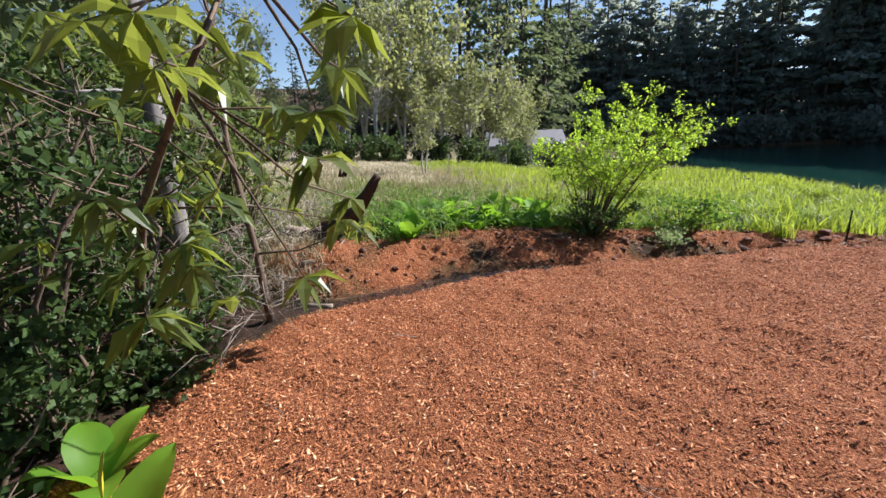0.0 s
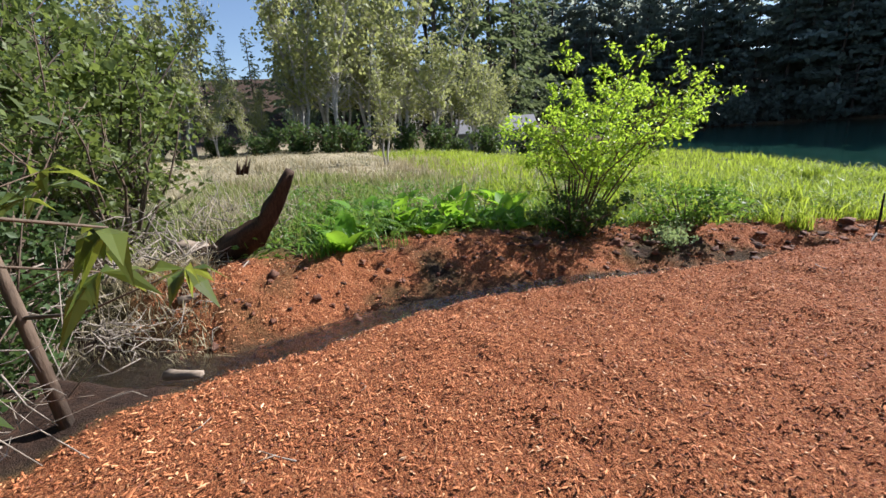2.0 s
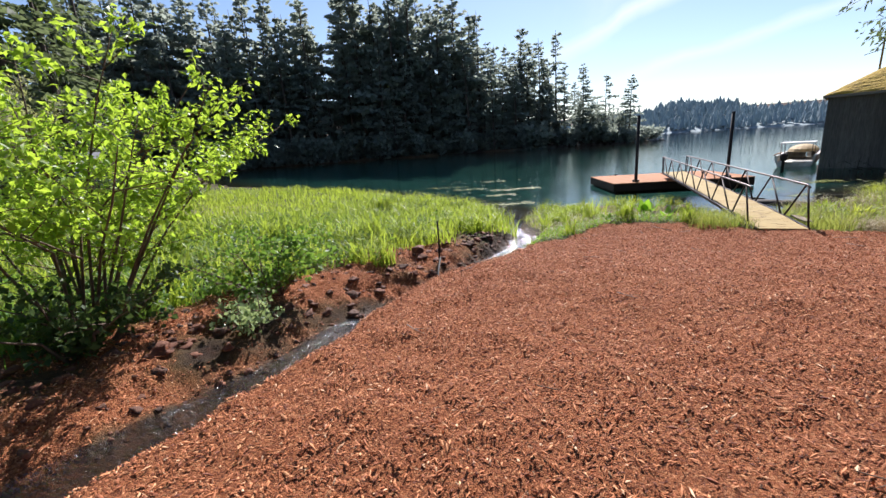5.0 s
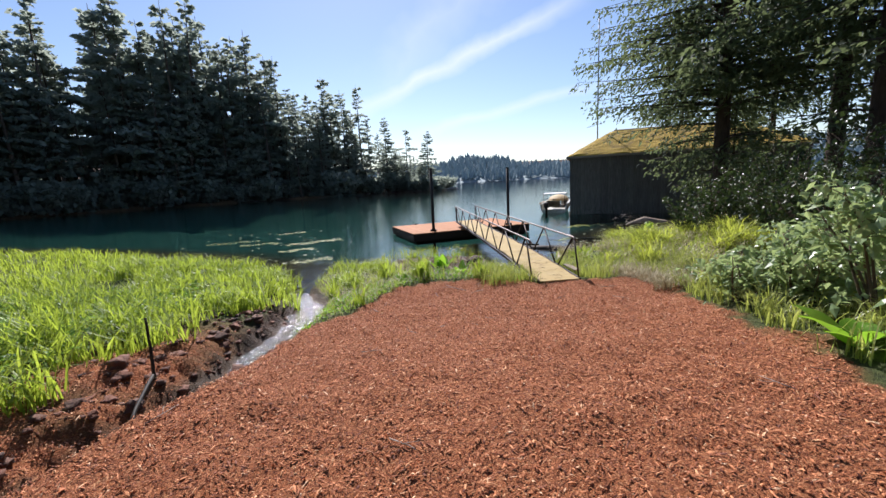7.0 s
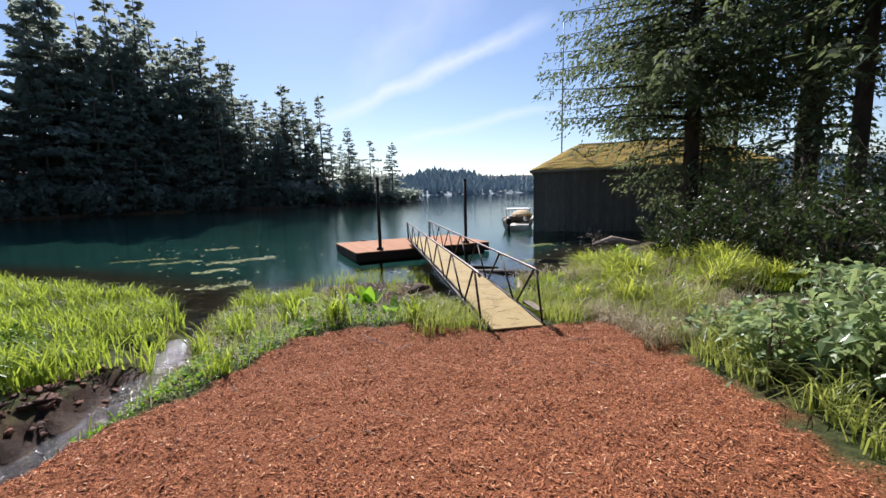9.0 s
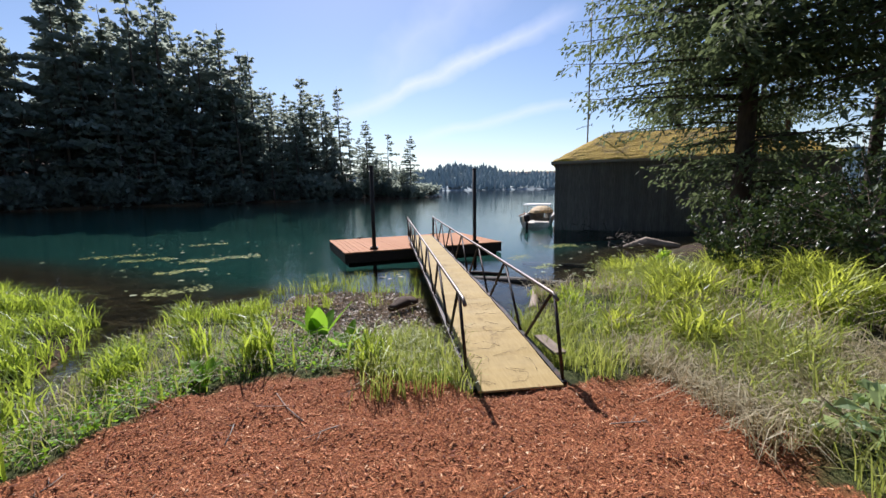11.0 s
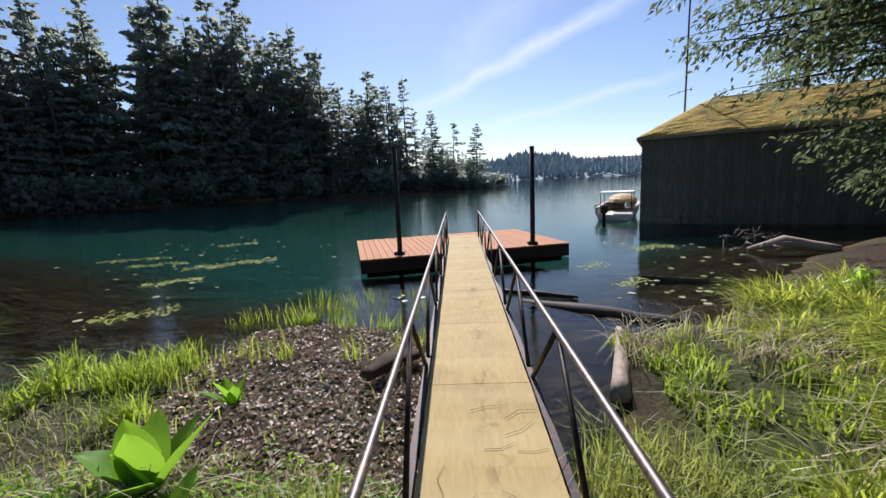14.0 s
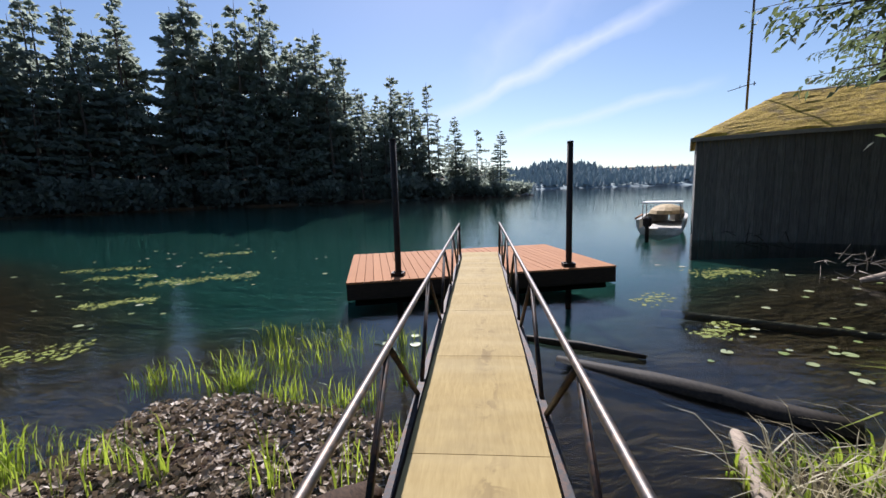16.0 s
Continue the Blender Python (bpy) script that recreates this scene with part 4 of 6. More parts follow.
def build_far_underwood():
    """Shrubs along the foot of the far forest."""
    a = leafy_shrub(31, 9, 5.5, 3.6, 640, 1.0, 0.32, M_NEEDLE_HAZE, M_BARK, "shore_shrub", "dark dense shrub at the foot of the far forest", pose(-70, 60, 0), thick=0.06, group="far shore shrubs")
    edge = [(13, 121), (4.6, 107.4), (-9, 107.4), (-31, 94.4), (-58, 76.4), (-70, 58.4), (-84, 46)]
    rng = random.Random(5)
    first = True
    for (ax, ay), (bx, by) in zip(edge, edge[1:]):
        n = max(2, int(math.hypot(bx - ax, by - ay) / 2.6))
        for k in range(n):
            q = (k + rng.random()) / n
            x, y = ax + (bx - ax) * q, ay + (by - ay) * q + rng.uniform(0, 3)
            s = rng.uniform(0.6, 1.3) * (0.6 if x > 0 else 1)
            m = pose(x, y, float(height(x, y)[0]) - 0.1, 0, 0, rng.uniform(0, 360)) @ Matrix.Diagonal((s, s, s, 1))
            if first:
                a.matrix_world, first = m, False
            else:
                copy_thing(a, m).matrix_basis = m


def build_far_ridge():
    """Low wooded hills across the open lake, several hundred metres off: far woods as one object."""
    rng = np.random.default_rng(8)
    A, R = np.radians(np.linspace(-14, 82, 240)), np.array([455, 475, 500, 530, 570, 620])

    def hill(a, r):
        return -1.0 + (9 + 15 * np.clip(fbm(a * 5, a * 0 + 2, 4, 3) * 0.7 + 0.6, 0.15, 1.3)) * sm(r, 455, 600) + 3.5 * sm(r, 455, 480)

    aa, rr = np.meshgrid(A, R)
    aa, rr = aa.ravel(), rr.ravel()
    p = Pile()
    k = (np.arange(len(R) - 1)[:, None] * len(A) + np.arange(len(A) - 1)[None, :]).ravel()
    n = len(A)
    p.add(np.stack([np.sin(aa) * rr, np.cos(aa) * rr, hill(aa, rr)], 1), np.concatenate([np.stack([k, k + 1, k + 1 + n], 1), np.stack([k, k + 1 + n, k + n], 1)]))
    m = 9000
    a, r = np.radians(rng.uniform(-14, 82, m)), 458 + 150 * rng.random(m) ** 0.8
    c = np.stack([np.sin(a) * r, np.cos(a) * r, hill(a, r) - 1.0], 1)
    h = rng.gamma(6.0, 0.75, m) + 2
    w = h * rng.uniform(0.22, 0.36, m)
    q = np.arange(5) * 2 * math.pi / 5
    j = rng.uniform(0.7, 1.3, (m, 5))
    low = c[:, None, :] + np.stack([np.cos(q) * w[:, None] * j, np.sin(q) * w[:, None] * j, 0.35 * h[:, None] * j], 2)
    V = np.concatenate([low, (c + np.stack([rng.normal(0, 0.4, m), rng.normal(0, 0.4, m), h + 2], 1))[:, None, :]], 1).reshape(-1, 3)
    o = np.arange(m)[:, None] * 6
    p.add(V, np.concatenate([o + [i, (i + 1) % 5, 5] for i in range(5)], 0))
    # distance haze is put into this pale blue-green base colour
    n2 = Nodes("haze_tinted_hill_woods")
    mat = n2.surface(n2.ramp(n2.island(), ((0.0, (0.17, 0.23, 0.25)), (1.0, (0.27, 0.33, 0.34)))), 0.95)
    tagged(new("far_woods", mesh_np("far_woods", *p.arrays(), mat, False)), "wooded hills across the open lake, haze painted into their colour", "woods", kind="stuff")


def build_point():
    """Rocks and a leaning shore tree at the tip of the headland."""
    rng = np.random.default_rng(90)
    for x, y, r in ((8.0, 118, 1.0), (10.2, 119, 0.8), (12.5, 120, 1.1), (14.2, 120.5, 0.7), (11.4, 117.6, 0.6), (6.6, 114.5, 0.9)):
        bm = bmesh.new()
        bmesh.ops.create_icosphere(bm, subdivisions=2, radius=1)
        off = Vector(rng.uniform(0, 50, 3))
        for v in bm.verts:
            v.co *= (1 + 0.35 * noise.noise(v.co * 1.3 + off)) * r
            v.co.z *= 0.6
        me = bpy.data.meshes.new("shore_rock")
        bm.to_mesh(me)
        bm.free()
        me.materials.append(M_ROCK)
        ob = tagged(new("shore_rock", me), "grey rock at the waterline of the headland", "rock", "headland rocks")
        ob.matrix_world = pose(x, y, WATER + 0.1, 0, 0, 40 * x)
    leafy_shrub(91, 9, 3.6, 3.0, 900, 0.6, 0.3, M_NEEDLE_HAZE, M_BARK, "shore_tree", "low leaning tree on the rocky point", on_ground(11.2, 121.5), lean=(1.5, -0.5), thick=0.09, category="tree")
    leafy_shrub(92, 9, 2.4, 2.2, 600, 0.5, 0.3, M_NEEDLE_HAZE, M_BARK, "shore_shrub", "dark shrub on the rocky point", on_ground(7.5, 119.5), thick=0.06)


def build_alder_grove():
    """Pale bare-stemmed alders with a first flush of leaves, behind the meadow."""
    masters = []
    for seed in range(4):
        rng = np.random.default_rng(60 + seed)
        wood, tips = Pile(), []
        tall = 11.0
        for s in range(rng.integers(2, 4)):
            lean = rng.normal(0, 1.9, 2)
            pts = [np.array([lean[0] * z * z + rng.normal(0, 0.08) + 0.4 * s, lean[1] * z * z + rng.normal(0, 0.08), z * tall * (1 - 0.1 * s)]) for z in np.linspace(0, 1, 8)]
            wood.tube(pts, [0.12 * (1 - 0.9 * z) + 0.01 for z in np.linspace(0, 1, 8)], 6)
            for j in range(34):
                t = rng.uniform(0.22, 0.98) * 7
                i = min(int(t), 6)
                p = pts[i] * (1 - t + i) + pts[i + 1] * (t - i)
                a, ln = rng.uniform(0, 2 * math.pi), rng.uniform(0.8, 2.4) * (1.15 - t / 9)
                e = p + np.array([math.cos(a) * ln * 0.75, math.sin(a) * ln * 0.75, ln * rng.uniform(0.3, 0.9)])
                wood.tube([p, (p + e) / 2 + rng.normal(0, 0.07, 3), e], [0.035, 0.022, 0.008], 3)
                for u in range(5):
                    q = p + (e - p) * rng.uniform(0.25, 1)
                    f = q + rng.normal(0, 0.45, 3) + (0, 0, 0.35)
                    wood.tube([q, f], [0.013, 0.005], 3)
                    tips += [q, f, (q + f) / 2]
        tips = np.array(tips)
        C = tips[rng.integers(0, len(tips), 1500)] + rng.normal(0, 0.25, (1500, 3))
        keep = C[:, 2] > tall * (0.28 if seed % 2 else 0.42)
        C = C[keep]
        t = thing("alder_tree", pose(0, 0, 0), "pale grey alder with thin stems and fresh green leaves", "tree", "alder grove")
        wood.part("trunk", M_ALDER, t)
        np_part("crown", *kites_np(C, rng.normal(0, 1, C.shape), np.full(len(C), 0.30), 0.36, rng), M_ALDERLEAF, t, smooth=False)
        masters.append(t)
    rng = random.Random(3)
    spots = [(-33.5 - rng.uniform(0, 11), -19 + 1.05 * k + rng.uniform(-0.8, 0.8)) for k in range(29)]
    for k, (x, y) in enumerate(spots):
        s = rng.uniform(0.8, 1.15) * float(np.interp(y, [-20, -17, -15.5, -10.5, -9, -2, 2, 6, 11], [1.0, 0.9, 0.5, 0.5, 1.25, 1.3, 0.9, 0.75, 0.65]))
        m = on_ground(x, y, 0.1, rng.uniform(0, 360)) @ Matrix.Diagonal((s, s, s, 1))
        if k < 4:
            masters[k].matrix_world = m
        else:
            copy_thing(masters[k % 4], m).matrix_basis = m
    brush = None
    for k in range(20):
        x, y = -31.5 - rng.uniform(0, 5), -21 + 1.6 * k + rng.uniform(-0.7, 0.7)
        s = rng.uniform(0.5, 1.25)
        m = on_ground(x, y, 0.1, rng.uniform(0, 360)) @ Matrix.Diagonal((s, s, s, 1))
        if brush is None:
            brush = leafy_shrub(76, 14, 2.4, 1.6, 900, 0.24, 0.3, M_DARKLEAF, M_STEM, "grove_shrub", "dark green brush at the foot of the alders", m, low=0.05, thick=0.03, group="grove underbrush")
        else:
            copy_thing(brush, m).matrix_basis = m
    # a leaning pale birch at the meadow's edge
    s = 0.42
    copy_thing(masters[1], pose(0, 0, 0)).matrix_basis = on_ground(-22.5, -6.9, 0.05, 40) @ Matrix.Diagonal((s, s, s, 1))
    # grey-green willows further round
    first = None
    for k in range(15):
        x, y = -25 - rng.uniform(0, 13), -40 + 1.5 * k + rng.uniform(-1.2, 1.2)
        s = rng.uniform(0.8, 1.35)
        m = on_ground(x, y, 0.1, rng.uniform(0, 360)) @ Matrix.Diagonal((s, s, s * 1.1, 1))
        if first is None:
            first = leafy_shrub(77, 16, 8.0, 4.2, 3600, 0.34, 0.3, M_WILLOW, M_BARK, "willow_tree", "grey-green willow with dense small leaves", m, thick=0.09, group="willow thicket", category="tree")
        else:
            copy_thing(first, m).matrix_basis = m
    # dark conifers behind
    kinds = [conifer_mesh(40 + s, 24, 4.4, 0.06, 0.12, 0.0, 1.0, 1.0, 0.45, True) for s in range(2)]
    tops = [tree("conifer", pose(0, 0, 0), a, "dark dense conifer behind the alder grove", group="hillside conifers", leaf=M_NEEDLE) for a in kinds]
    n = 0
    for k in range(34):
        y = -34 + 2.0 * k + rng.uniform(-1, 1)
        x = -56 - rng.uniform(0, 24)
        s = rng.uniform(0.85, 1.25) * float(np.interp(y, [-34, -20, -17.5, -11, -8, 0, 30], [0.75, 0.62, 0.46, 0.5, 1.05, 1.3, 1.35]))
        m = on_ground(x, y, 0.3, rng.uniform(0, 360)) @ Matrix.Diagonal((s, s, s, 1))
        if n < 2:
            tops[n].matrix_world = m
        else:
            copy_thing(tops[n % 2], m).matrix_basis = m
        n += 1


def build_house():
    h = thing("cottage", on_ground(-51, 14.5, 0.2, 68), "small grey cottage with a grey roof at the meadow edge, colours dimmed for shade", "house")
    # the shade over the cottage is put into these dim wall and roof greys
    n = Nodes("shade_dimmed_house_paint")
    paint = n.surface(n.ramp(n.noise(2), ((0.3, (0.14, 0.14, 0.15)), (0.7, (0.20, 0.20, 0.20)))), 0.8)
    n = Nodes("grey_roof")
    roof = n.surface(n.ramp(n.noise(5, 4), ((0.3, (0.16, 0.16, 0.17)), (0.7, (0.24, 0.24, 0.25)))), 0.7)
    n = Nodes("dark_window_glass")
    glass = n.surface((0.02, 0.025, 0.03), 0.08)
    L, D, e, r = 9.0, 6.0, 2.3, 3.9
    for name, b in (("wall", (0, -D / 2, e / 2, L, 0.15, e)), ("wall", (0, D / 2, e / 2, L, 0.15, e)), ("wall", (-L / 2, 0, e / 2, 0.15, D, e)), ("wall", (L / 2, 0, e / 2, 0.15, D, e))):
        part(name, box_bm(*b), paint, h)
    for sy in (-1, 1):
        bm = bmesh.new()
        pts = [(-L / 2 - 0.4, sy * (D / 2 + 0.4), e - 0.2), (L / 2 + 0.4, sy * (D / 2 + 0.4), e - 0.2), (L / 2 + 0.4, 0, r), (-L / 2 - 0.4, 0, r)]
        bm.faces.new([bm.verts.new(p) for p in pts] if sy < 0 else [bm.verts.new(p) for p in pts[::-1]])
        ext = bmesh.ops.extrude_face_region(bm, geom=bm.faces[:])
        for v in [q for q in ext["geom"] if isinstance(q, bmesh.types.BMVert)]:
            v.co.z += 0.14
        bmesh.ops.recalc_face_normals(bm, faces=bm.faces[:])
        part("roof_slope", bm, roof, h)
    for sx in (-1, 1):
        bm = bmesh.new()
        bm.faces.new([bm.verts.new(p) for p in ((sx * L / 2, -D / 2, e), (sx * L / 2, D / 2, e), (sx * L / 2, 0, r - 0.05))])
        part("gable", bm, paint, h)
    for x in (-2.8, 0.2, 2.9):
        w = part("window", box_bm(x, -D / 2 - 0.09, 1.35, 1.1, 0.05, 0.9), M_TRIM, h)
        part("pane", box_bm(x, -D / 2 - 0.12, 1.35, 0.95, 0.02, 0.75), glass, w)


M_WILLOW = leaf_mat("willow_leaves", (0.075, 0.10, 0.04), (0.19, 0.23, 0.09), (0.26, 0.32, 0.09), 0.55, 0.4)
build_far_underwood()
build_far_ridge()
build_point()
build_alder_grove()
build_house()


# ---- the bright bush by the stream and the bank plants ----
leafy_shrub(5, 26, 3.15, 2.3, 10500, 0.075, 0.30, M_BUSHLEAF, M_STEM, "leafy_bush", "bright green leafy bush with many thin stems by the stream", on_ground(-8.2, -7.1), lean=(0.65, 0.35), low=0.34, droop=0.15, tuft=9, thick=0.018, folded=True)
leafy_shrub(6, 12, 0.85, 0.9, 1500, 0.07, 0.34, M_DARKLEAF, M_STEM, "low_shrub", "low dark green undergrowth at the bush's foot", on_ground(-7.8, -7.4), low=0.1)
leafy_shrub(7, 12, 0.8, 0.95, 1300, 0.07, 0.34, M_FERN, M_STEM, "low_shrub", "low green undergrowth on the stream bank", on_ground(-7.3, -5.6), low=0.1)
leafy_shrub(8, 8, 0.45, 0.5, 600, 0.06, 0.34, M_PALELEAF, M_STEM, "bank_plant", "pale leafy weed on the muddy bank", on_ground(-6.95, -6.35), low=0.1)


def leaf_blade(name, L, W, bend, mat, parent, m, label="", ripple=0.05, segs=7):
    """One large leaf: a bent, folded, pointed blade on a short stalk."""
    V, F = [], []
    for i in range(segs + 1):
        t = i / segs
        w = W * math.sin(math.pi * min(1, t * 0.93 + 0.04) ** 0.8) * (1 if t < 1 else 0.02)
        y, z = L * (t - 0.25 * bend * t * t), L * (0.9 * t - bend * t * t * 0.85)
        for k, u in enumerate((-1, -0.5, 0, 0.5, 1)):
            V.append((u * w, y, z + abs(u) * w * 0.28 + ripple * W * math.sin(t * 11 + u * 2)))
    for i in range(segs):
        for k in range(4):
            a = i * 5 + k
            F.append((a, a + 1, a + 6, a + 5))
    ob = np_part(name, V, F, mat, parent, label)
    ob.matrix_basis = m
    return ob


def skunk_cabbage(x, y, size, n, seed, label, z=None, bend=(0.3, 0.75), tilt=(-12, 22)):
    rng = random.Random(seed)
    t = thing("skunk_cabbage", on_ground(x, y, 0.04) if z is None else pose(x, y, z), label, "plant", "skunk cabbages")
    for k in range(n):
        leaf_blade("leaf", size * rng.uniform(0.7, 1.1), size * rng.uniform(0.17, 0.24), rng.uniform(*bend), M_CABBAGE, t,
                   pose(0, 0, 0, rng.uniform(*tilt), rng.uniform(-8, 8), 360 * k / n + rng.uniform(-25, 25)))
    return t


def fern(x, y, size, n, seed):
    rng = random.Random(seed)
    t = thing("sword_fern", on_ground(x, y, 0.03), "green sword fern with long arching fronds", "fern", "ferns on the bank")
    for k in range(n):
        L, b = size * rng.uniform(0.75, 1.1), rng.uniform(0.5, 0.9)
        V, F = [], []
        pts = [(0, L * (q - 0.2 * b * q * q), L * (0.95 * q - b * 0.85 * q * q)) for q in np.linspace(0, 1, 15)]
        for i in range(1, 14):
            p, nx_ = pts[i], pts[i + 1]
            w = L * 0.17 * math.sin(math.pi * (i / 14) ** 0.7) + 0.005
            for s in (-1, 1):
                o = len(V)
                V += [p, (p[0] + s * w * 0.55, p[1] + 0.012, p[2] + 0.01), (s * w, p[1] + 0.03, p[2] - 0.02), (p[0] + s * w * 0.5, nx_[1] - 0.006, nx_[2])]
                F.append((o, o + 1, o + 2, o + 3))
        ob = np_part("frond", V, F, M_FERN, t, smooth=False)
        ob.matrix_basis = pose(0, 0, 0, rng.uniform(-15, 15), rng.uniform(-8, 8), 360 * k / n + rng.uniform(-20, 20))


for k, (x, y, s, n) in enumerate(((-8.15, -11.05, 0.55, 8), (-9.6, -10.0, 0.6, 8), (-9.3, -9.4, 0.55, 7), (-9.9, -8.9, 0.65, 8), (-9.1, -8.7, 0.55, 7), (-10.4, -9.6, 0.6, 7), (-8.9, -8.1, 0.5, 7), (-10.6, -8.4, 0.6, 7), (-9.6, -7.6, 0.6, 8), (-11.2, -8.9, 0.6, 7), (-10.8, -7.2, 0.6, 7), (-9.0, -10.4, 0.45, 6), (-8.6, -8.6, 0.45, 7), (-8.35, -8.2, 0.4, 6), (-9.0, -9.0, 0.5, 7), (-8.6, -9.6, 0.45, 6), (-9.2, -9.9, 0.5, 7), (-8.8, -11.1, 0.45, 6), (-10.2, -10.4, 0.55, 7), (-10.0, -11.2, 0.5, 6))):
    skunk_cabbage(x, y, s * 1.3, n, 100 + k, "bright green skunk cabbage with broad leaves on the bank")
for k, (x, y, s) in enumerate(((-9.0, -10.75, 0.75), (-9.4, -10.5, 0.7), (-8.7, -10.0, 0.5), (-9.9, -10.6, 0.7), (-8.75, -7.6, 0.55), (-9.2, -7.2, 0.6))):
    fern(x, y, s * 1.3, 13, 200 + k)
skunk_cabbage(-2.17, 2.05, 0.56, 8, 301, "bright green skunk cabbage in the wet grass beside the gangway", None, (0.05, 0.45), (5, 38))
skunk_cabbage(-1.75, 1.55, 0.38, 5, 302, "small green skunk cabbage near the gangway", None, (0.1, 0.5), (0, 30))
skunk_cabbage(-2.51, 3.68, 0.36, 6, 304, "small bright skunk cabbage on the mud flat", None, (0.1, 0.5), (0, 30))
skunk_cabbage(-3.1, 0.75, 0.32, 5, 303, "small green skunk cabbage at the mulch edge")


# ---- grasses ----
M_GROUNDLEAF = leaf_mat("low_weed_leaves", (0.10, 0.15, 0.018), (0.33, 0.42, 0.06), (0.50, 0.62, 0.06), 0.45, 0.45)
M_TUSSOCK = leaf_mat("tussock_sedge", (0.07, 0.10, 0.012), (0.47, 0.53, 0.11), (0.66, 0.72, 0.08), 0.38, 0.55)
M_MEADOW = leaf_mat("meadow_grass", (0.10, 0.14, 0.03), (0.33, 0.36, 0.14), (0.40, 0.46, 0.12), 0.5, 0.45)
def grass_field(name, label, mat, seed, n, xr, yr, keep, tall, width, lean, clump=0.0, wind=None, per=26):
    rng = np.random.default_rng(seed)
    x, y = rng.uniform(*xr, n), rng.uniform(*yr, n)
    if clump:
        m = max(1, int(n / per))
        cx, cy = rng.uniform(*xr, m), rng.uniform(*yr, m)
        w = rng.integers(0, m, n)
        x, y = cx[w] + rng.normal(0, clump, n), cy[w] + rng.normal(0, clump, n)
    ok = keep(x, y, rng.random(n))
    x, y = x[ok], y[ok]
    z = height(x, y)
    P = np.stack([x, y, z - 0.02], 1)
    h = rng.uniform(*tall, len(x)) * (0.8 + 0.35 * vnoise(x * 0.9, y * 0.9, seed))
    dirs = None if wind is None else rng.normal(wind, 0.9, len(x))
    ob = new(name, mesh_np(name, *blades_np(P, h, width, lean, rng, dirs), mat, False))
    return tagged(ob, label, "grass", kind="stuff")


def stream_off(x, y):
    return x - np.interp(y, STREAM_Y, STREAM_X)


def marsh(x, y, r):
    d, lk = stream_off(x, y), lake_distance(x, y)
    edge = 0.35 + 0.8 * sm(-y, -1.2, 1.0) + 0.5 * vnoise(x * 1.7, y * 1.7, 9) + 0.9 * sm(-y, 3.0, 7.0)
    return (d < -edge) & (lk < 0.35) & (r < 0.25 + 0.75 * sm(y, -8.5, -4.5))


grass_field("marsh_grass", "tall bright green marsh grass along the lake", M_GRASS, 1, 26000, (-13, -5.2), (-8, 7.5), marsh, (0.25, 0.85), 0.0105, 1.15, 0.13, None, 45)
grass_field("marsh_grass", "tall bright green marsh grass spreading back from the shore", M_GRASS, 2, 20000, (-30, -12), (-6, 14), lambda x, y, r: (lake_distance(x, y) < 0.3), (0.25, 0.65), 0.014, 0.9)
grass_field("meadow_grass", "pale green and straw meadow grass", M_MEADOW, 3, 15000, (-18, -8.8), (-14, -4), lambda x, y, r: r < 0.8, (0.2, 0.5), 0.010, 0.8)
grass_field("dry_meadow", "pale dry straw-coloured meadow grass", M_DRYGRASS, 4, 16000, (-44, -15), (-30, 4), lambda x, y, r: r < 0.9, (0.10, 0.24), 0.02, 0.8)


grass_field("dry_stalks", "dry stalks and seed heads standing in the green meadow", M_DRYGRASS, 16, 5200, (-24, -9.5), (-13.5, -4.5), lambda x, y, r: r < 0.85, (0.3, 0.75), 0.009, 1.0, 0.25, None, 60)
grass_field("bank_tufts", "dark green tufts of grass along the top of the bank", M_FERN, 17, 3600, (-11, -7.2), (-11.5, -5.0), lambda x, y, r: stream_off(x, y) < -1.5, (0.2, 0.5), 0.008, 1.2, 0.12, None, 60)


def front_marsh(x, y, r):
    lk = lake_distance(x, y)
    bare = sm(y, 1.6, 3.2) * sm(x, -3.3, -2.4)
    return (y > mulch_front(x) + 0.05) & (stream_off(x, y) > 0.4) & (x < -0.5) & (lk < 0.5) & (r > bare * 0.93) & (y > -2.2)


grass_field("shore_grass", "mixed green grass at the edge of the mulch", M_GRASS, 5, 2200, (-5.5, -0.4), (-2.2, 5.6), front_marsh, (0.10, 0.30), 0.005, 0.8)
grass_field("shore_tufts", "tufts of tall green sedge on the shore", M_GRASS, 6, 2900, (-5.7, -0.5), (-0.8, 5.4), lambda x, y, r: front_marsh(x, y, r) & (y < np.interp(x, [-4.2, -3.4, -2.7], [4.8, 4.0, 2.7])), (0.28, 0.72), 0.0105, 1.0, 0.10, None, 95)
grass_field("shore_sedge", "yellowing sedge at the wet shore", M_SEDGE, 7, 2000, (-5.4, -0.5), (-1.5, 5.5), front_marsh, (0.15, 0.42), 0.005, 1.0)
grass_field("reeds", "thin green reeds standing in shallow water", M_GRASS, 8, 900, (-4.2, -0.6), (4.6, 9.2), lambda x, y, r: r < np.where(y < 8.6, 0.85, 0.2), (0.25, 0.60), 0.006, 0.5, 0.11)
grass_field("gangway_sedge", "dense sedge tuft against the gangway foot", M_SEDGE, 9, 1500, (-1.35, -0.52), (0.1, 1.9), lambda x, y, r: r < 0.9, (0.3, 0.65), 0.005, 0.9, 0.10)
grass_field("gangway_sedge", "dense sedge tuft against the gangway railing", M_SEDGE, 10, 1300, (0.52, 1.5), (0.35, 2.6), lambda x, y, r: x > 0.5, (0.35, 0.75), 0.006, 0.95, 0.12)


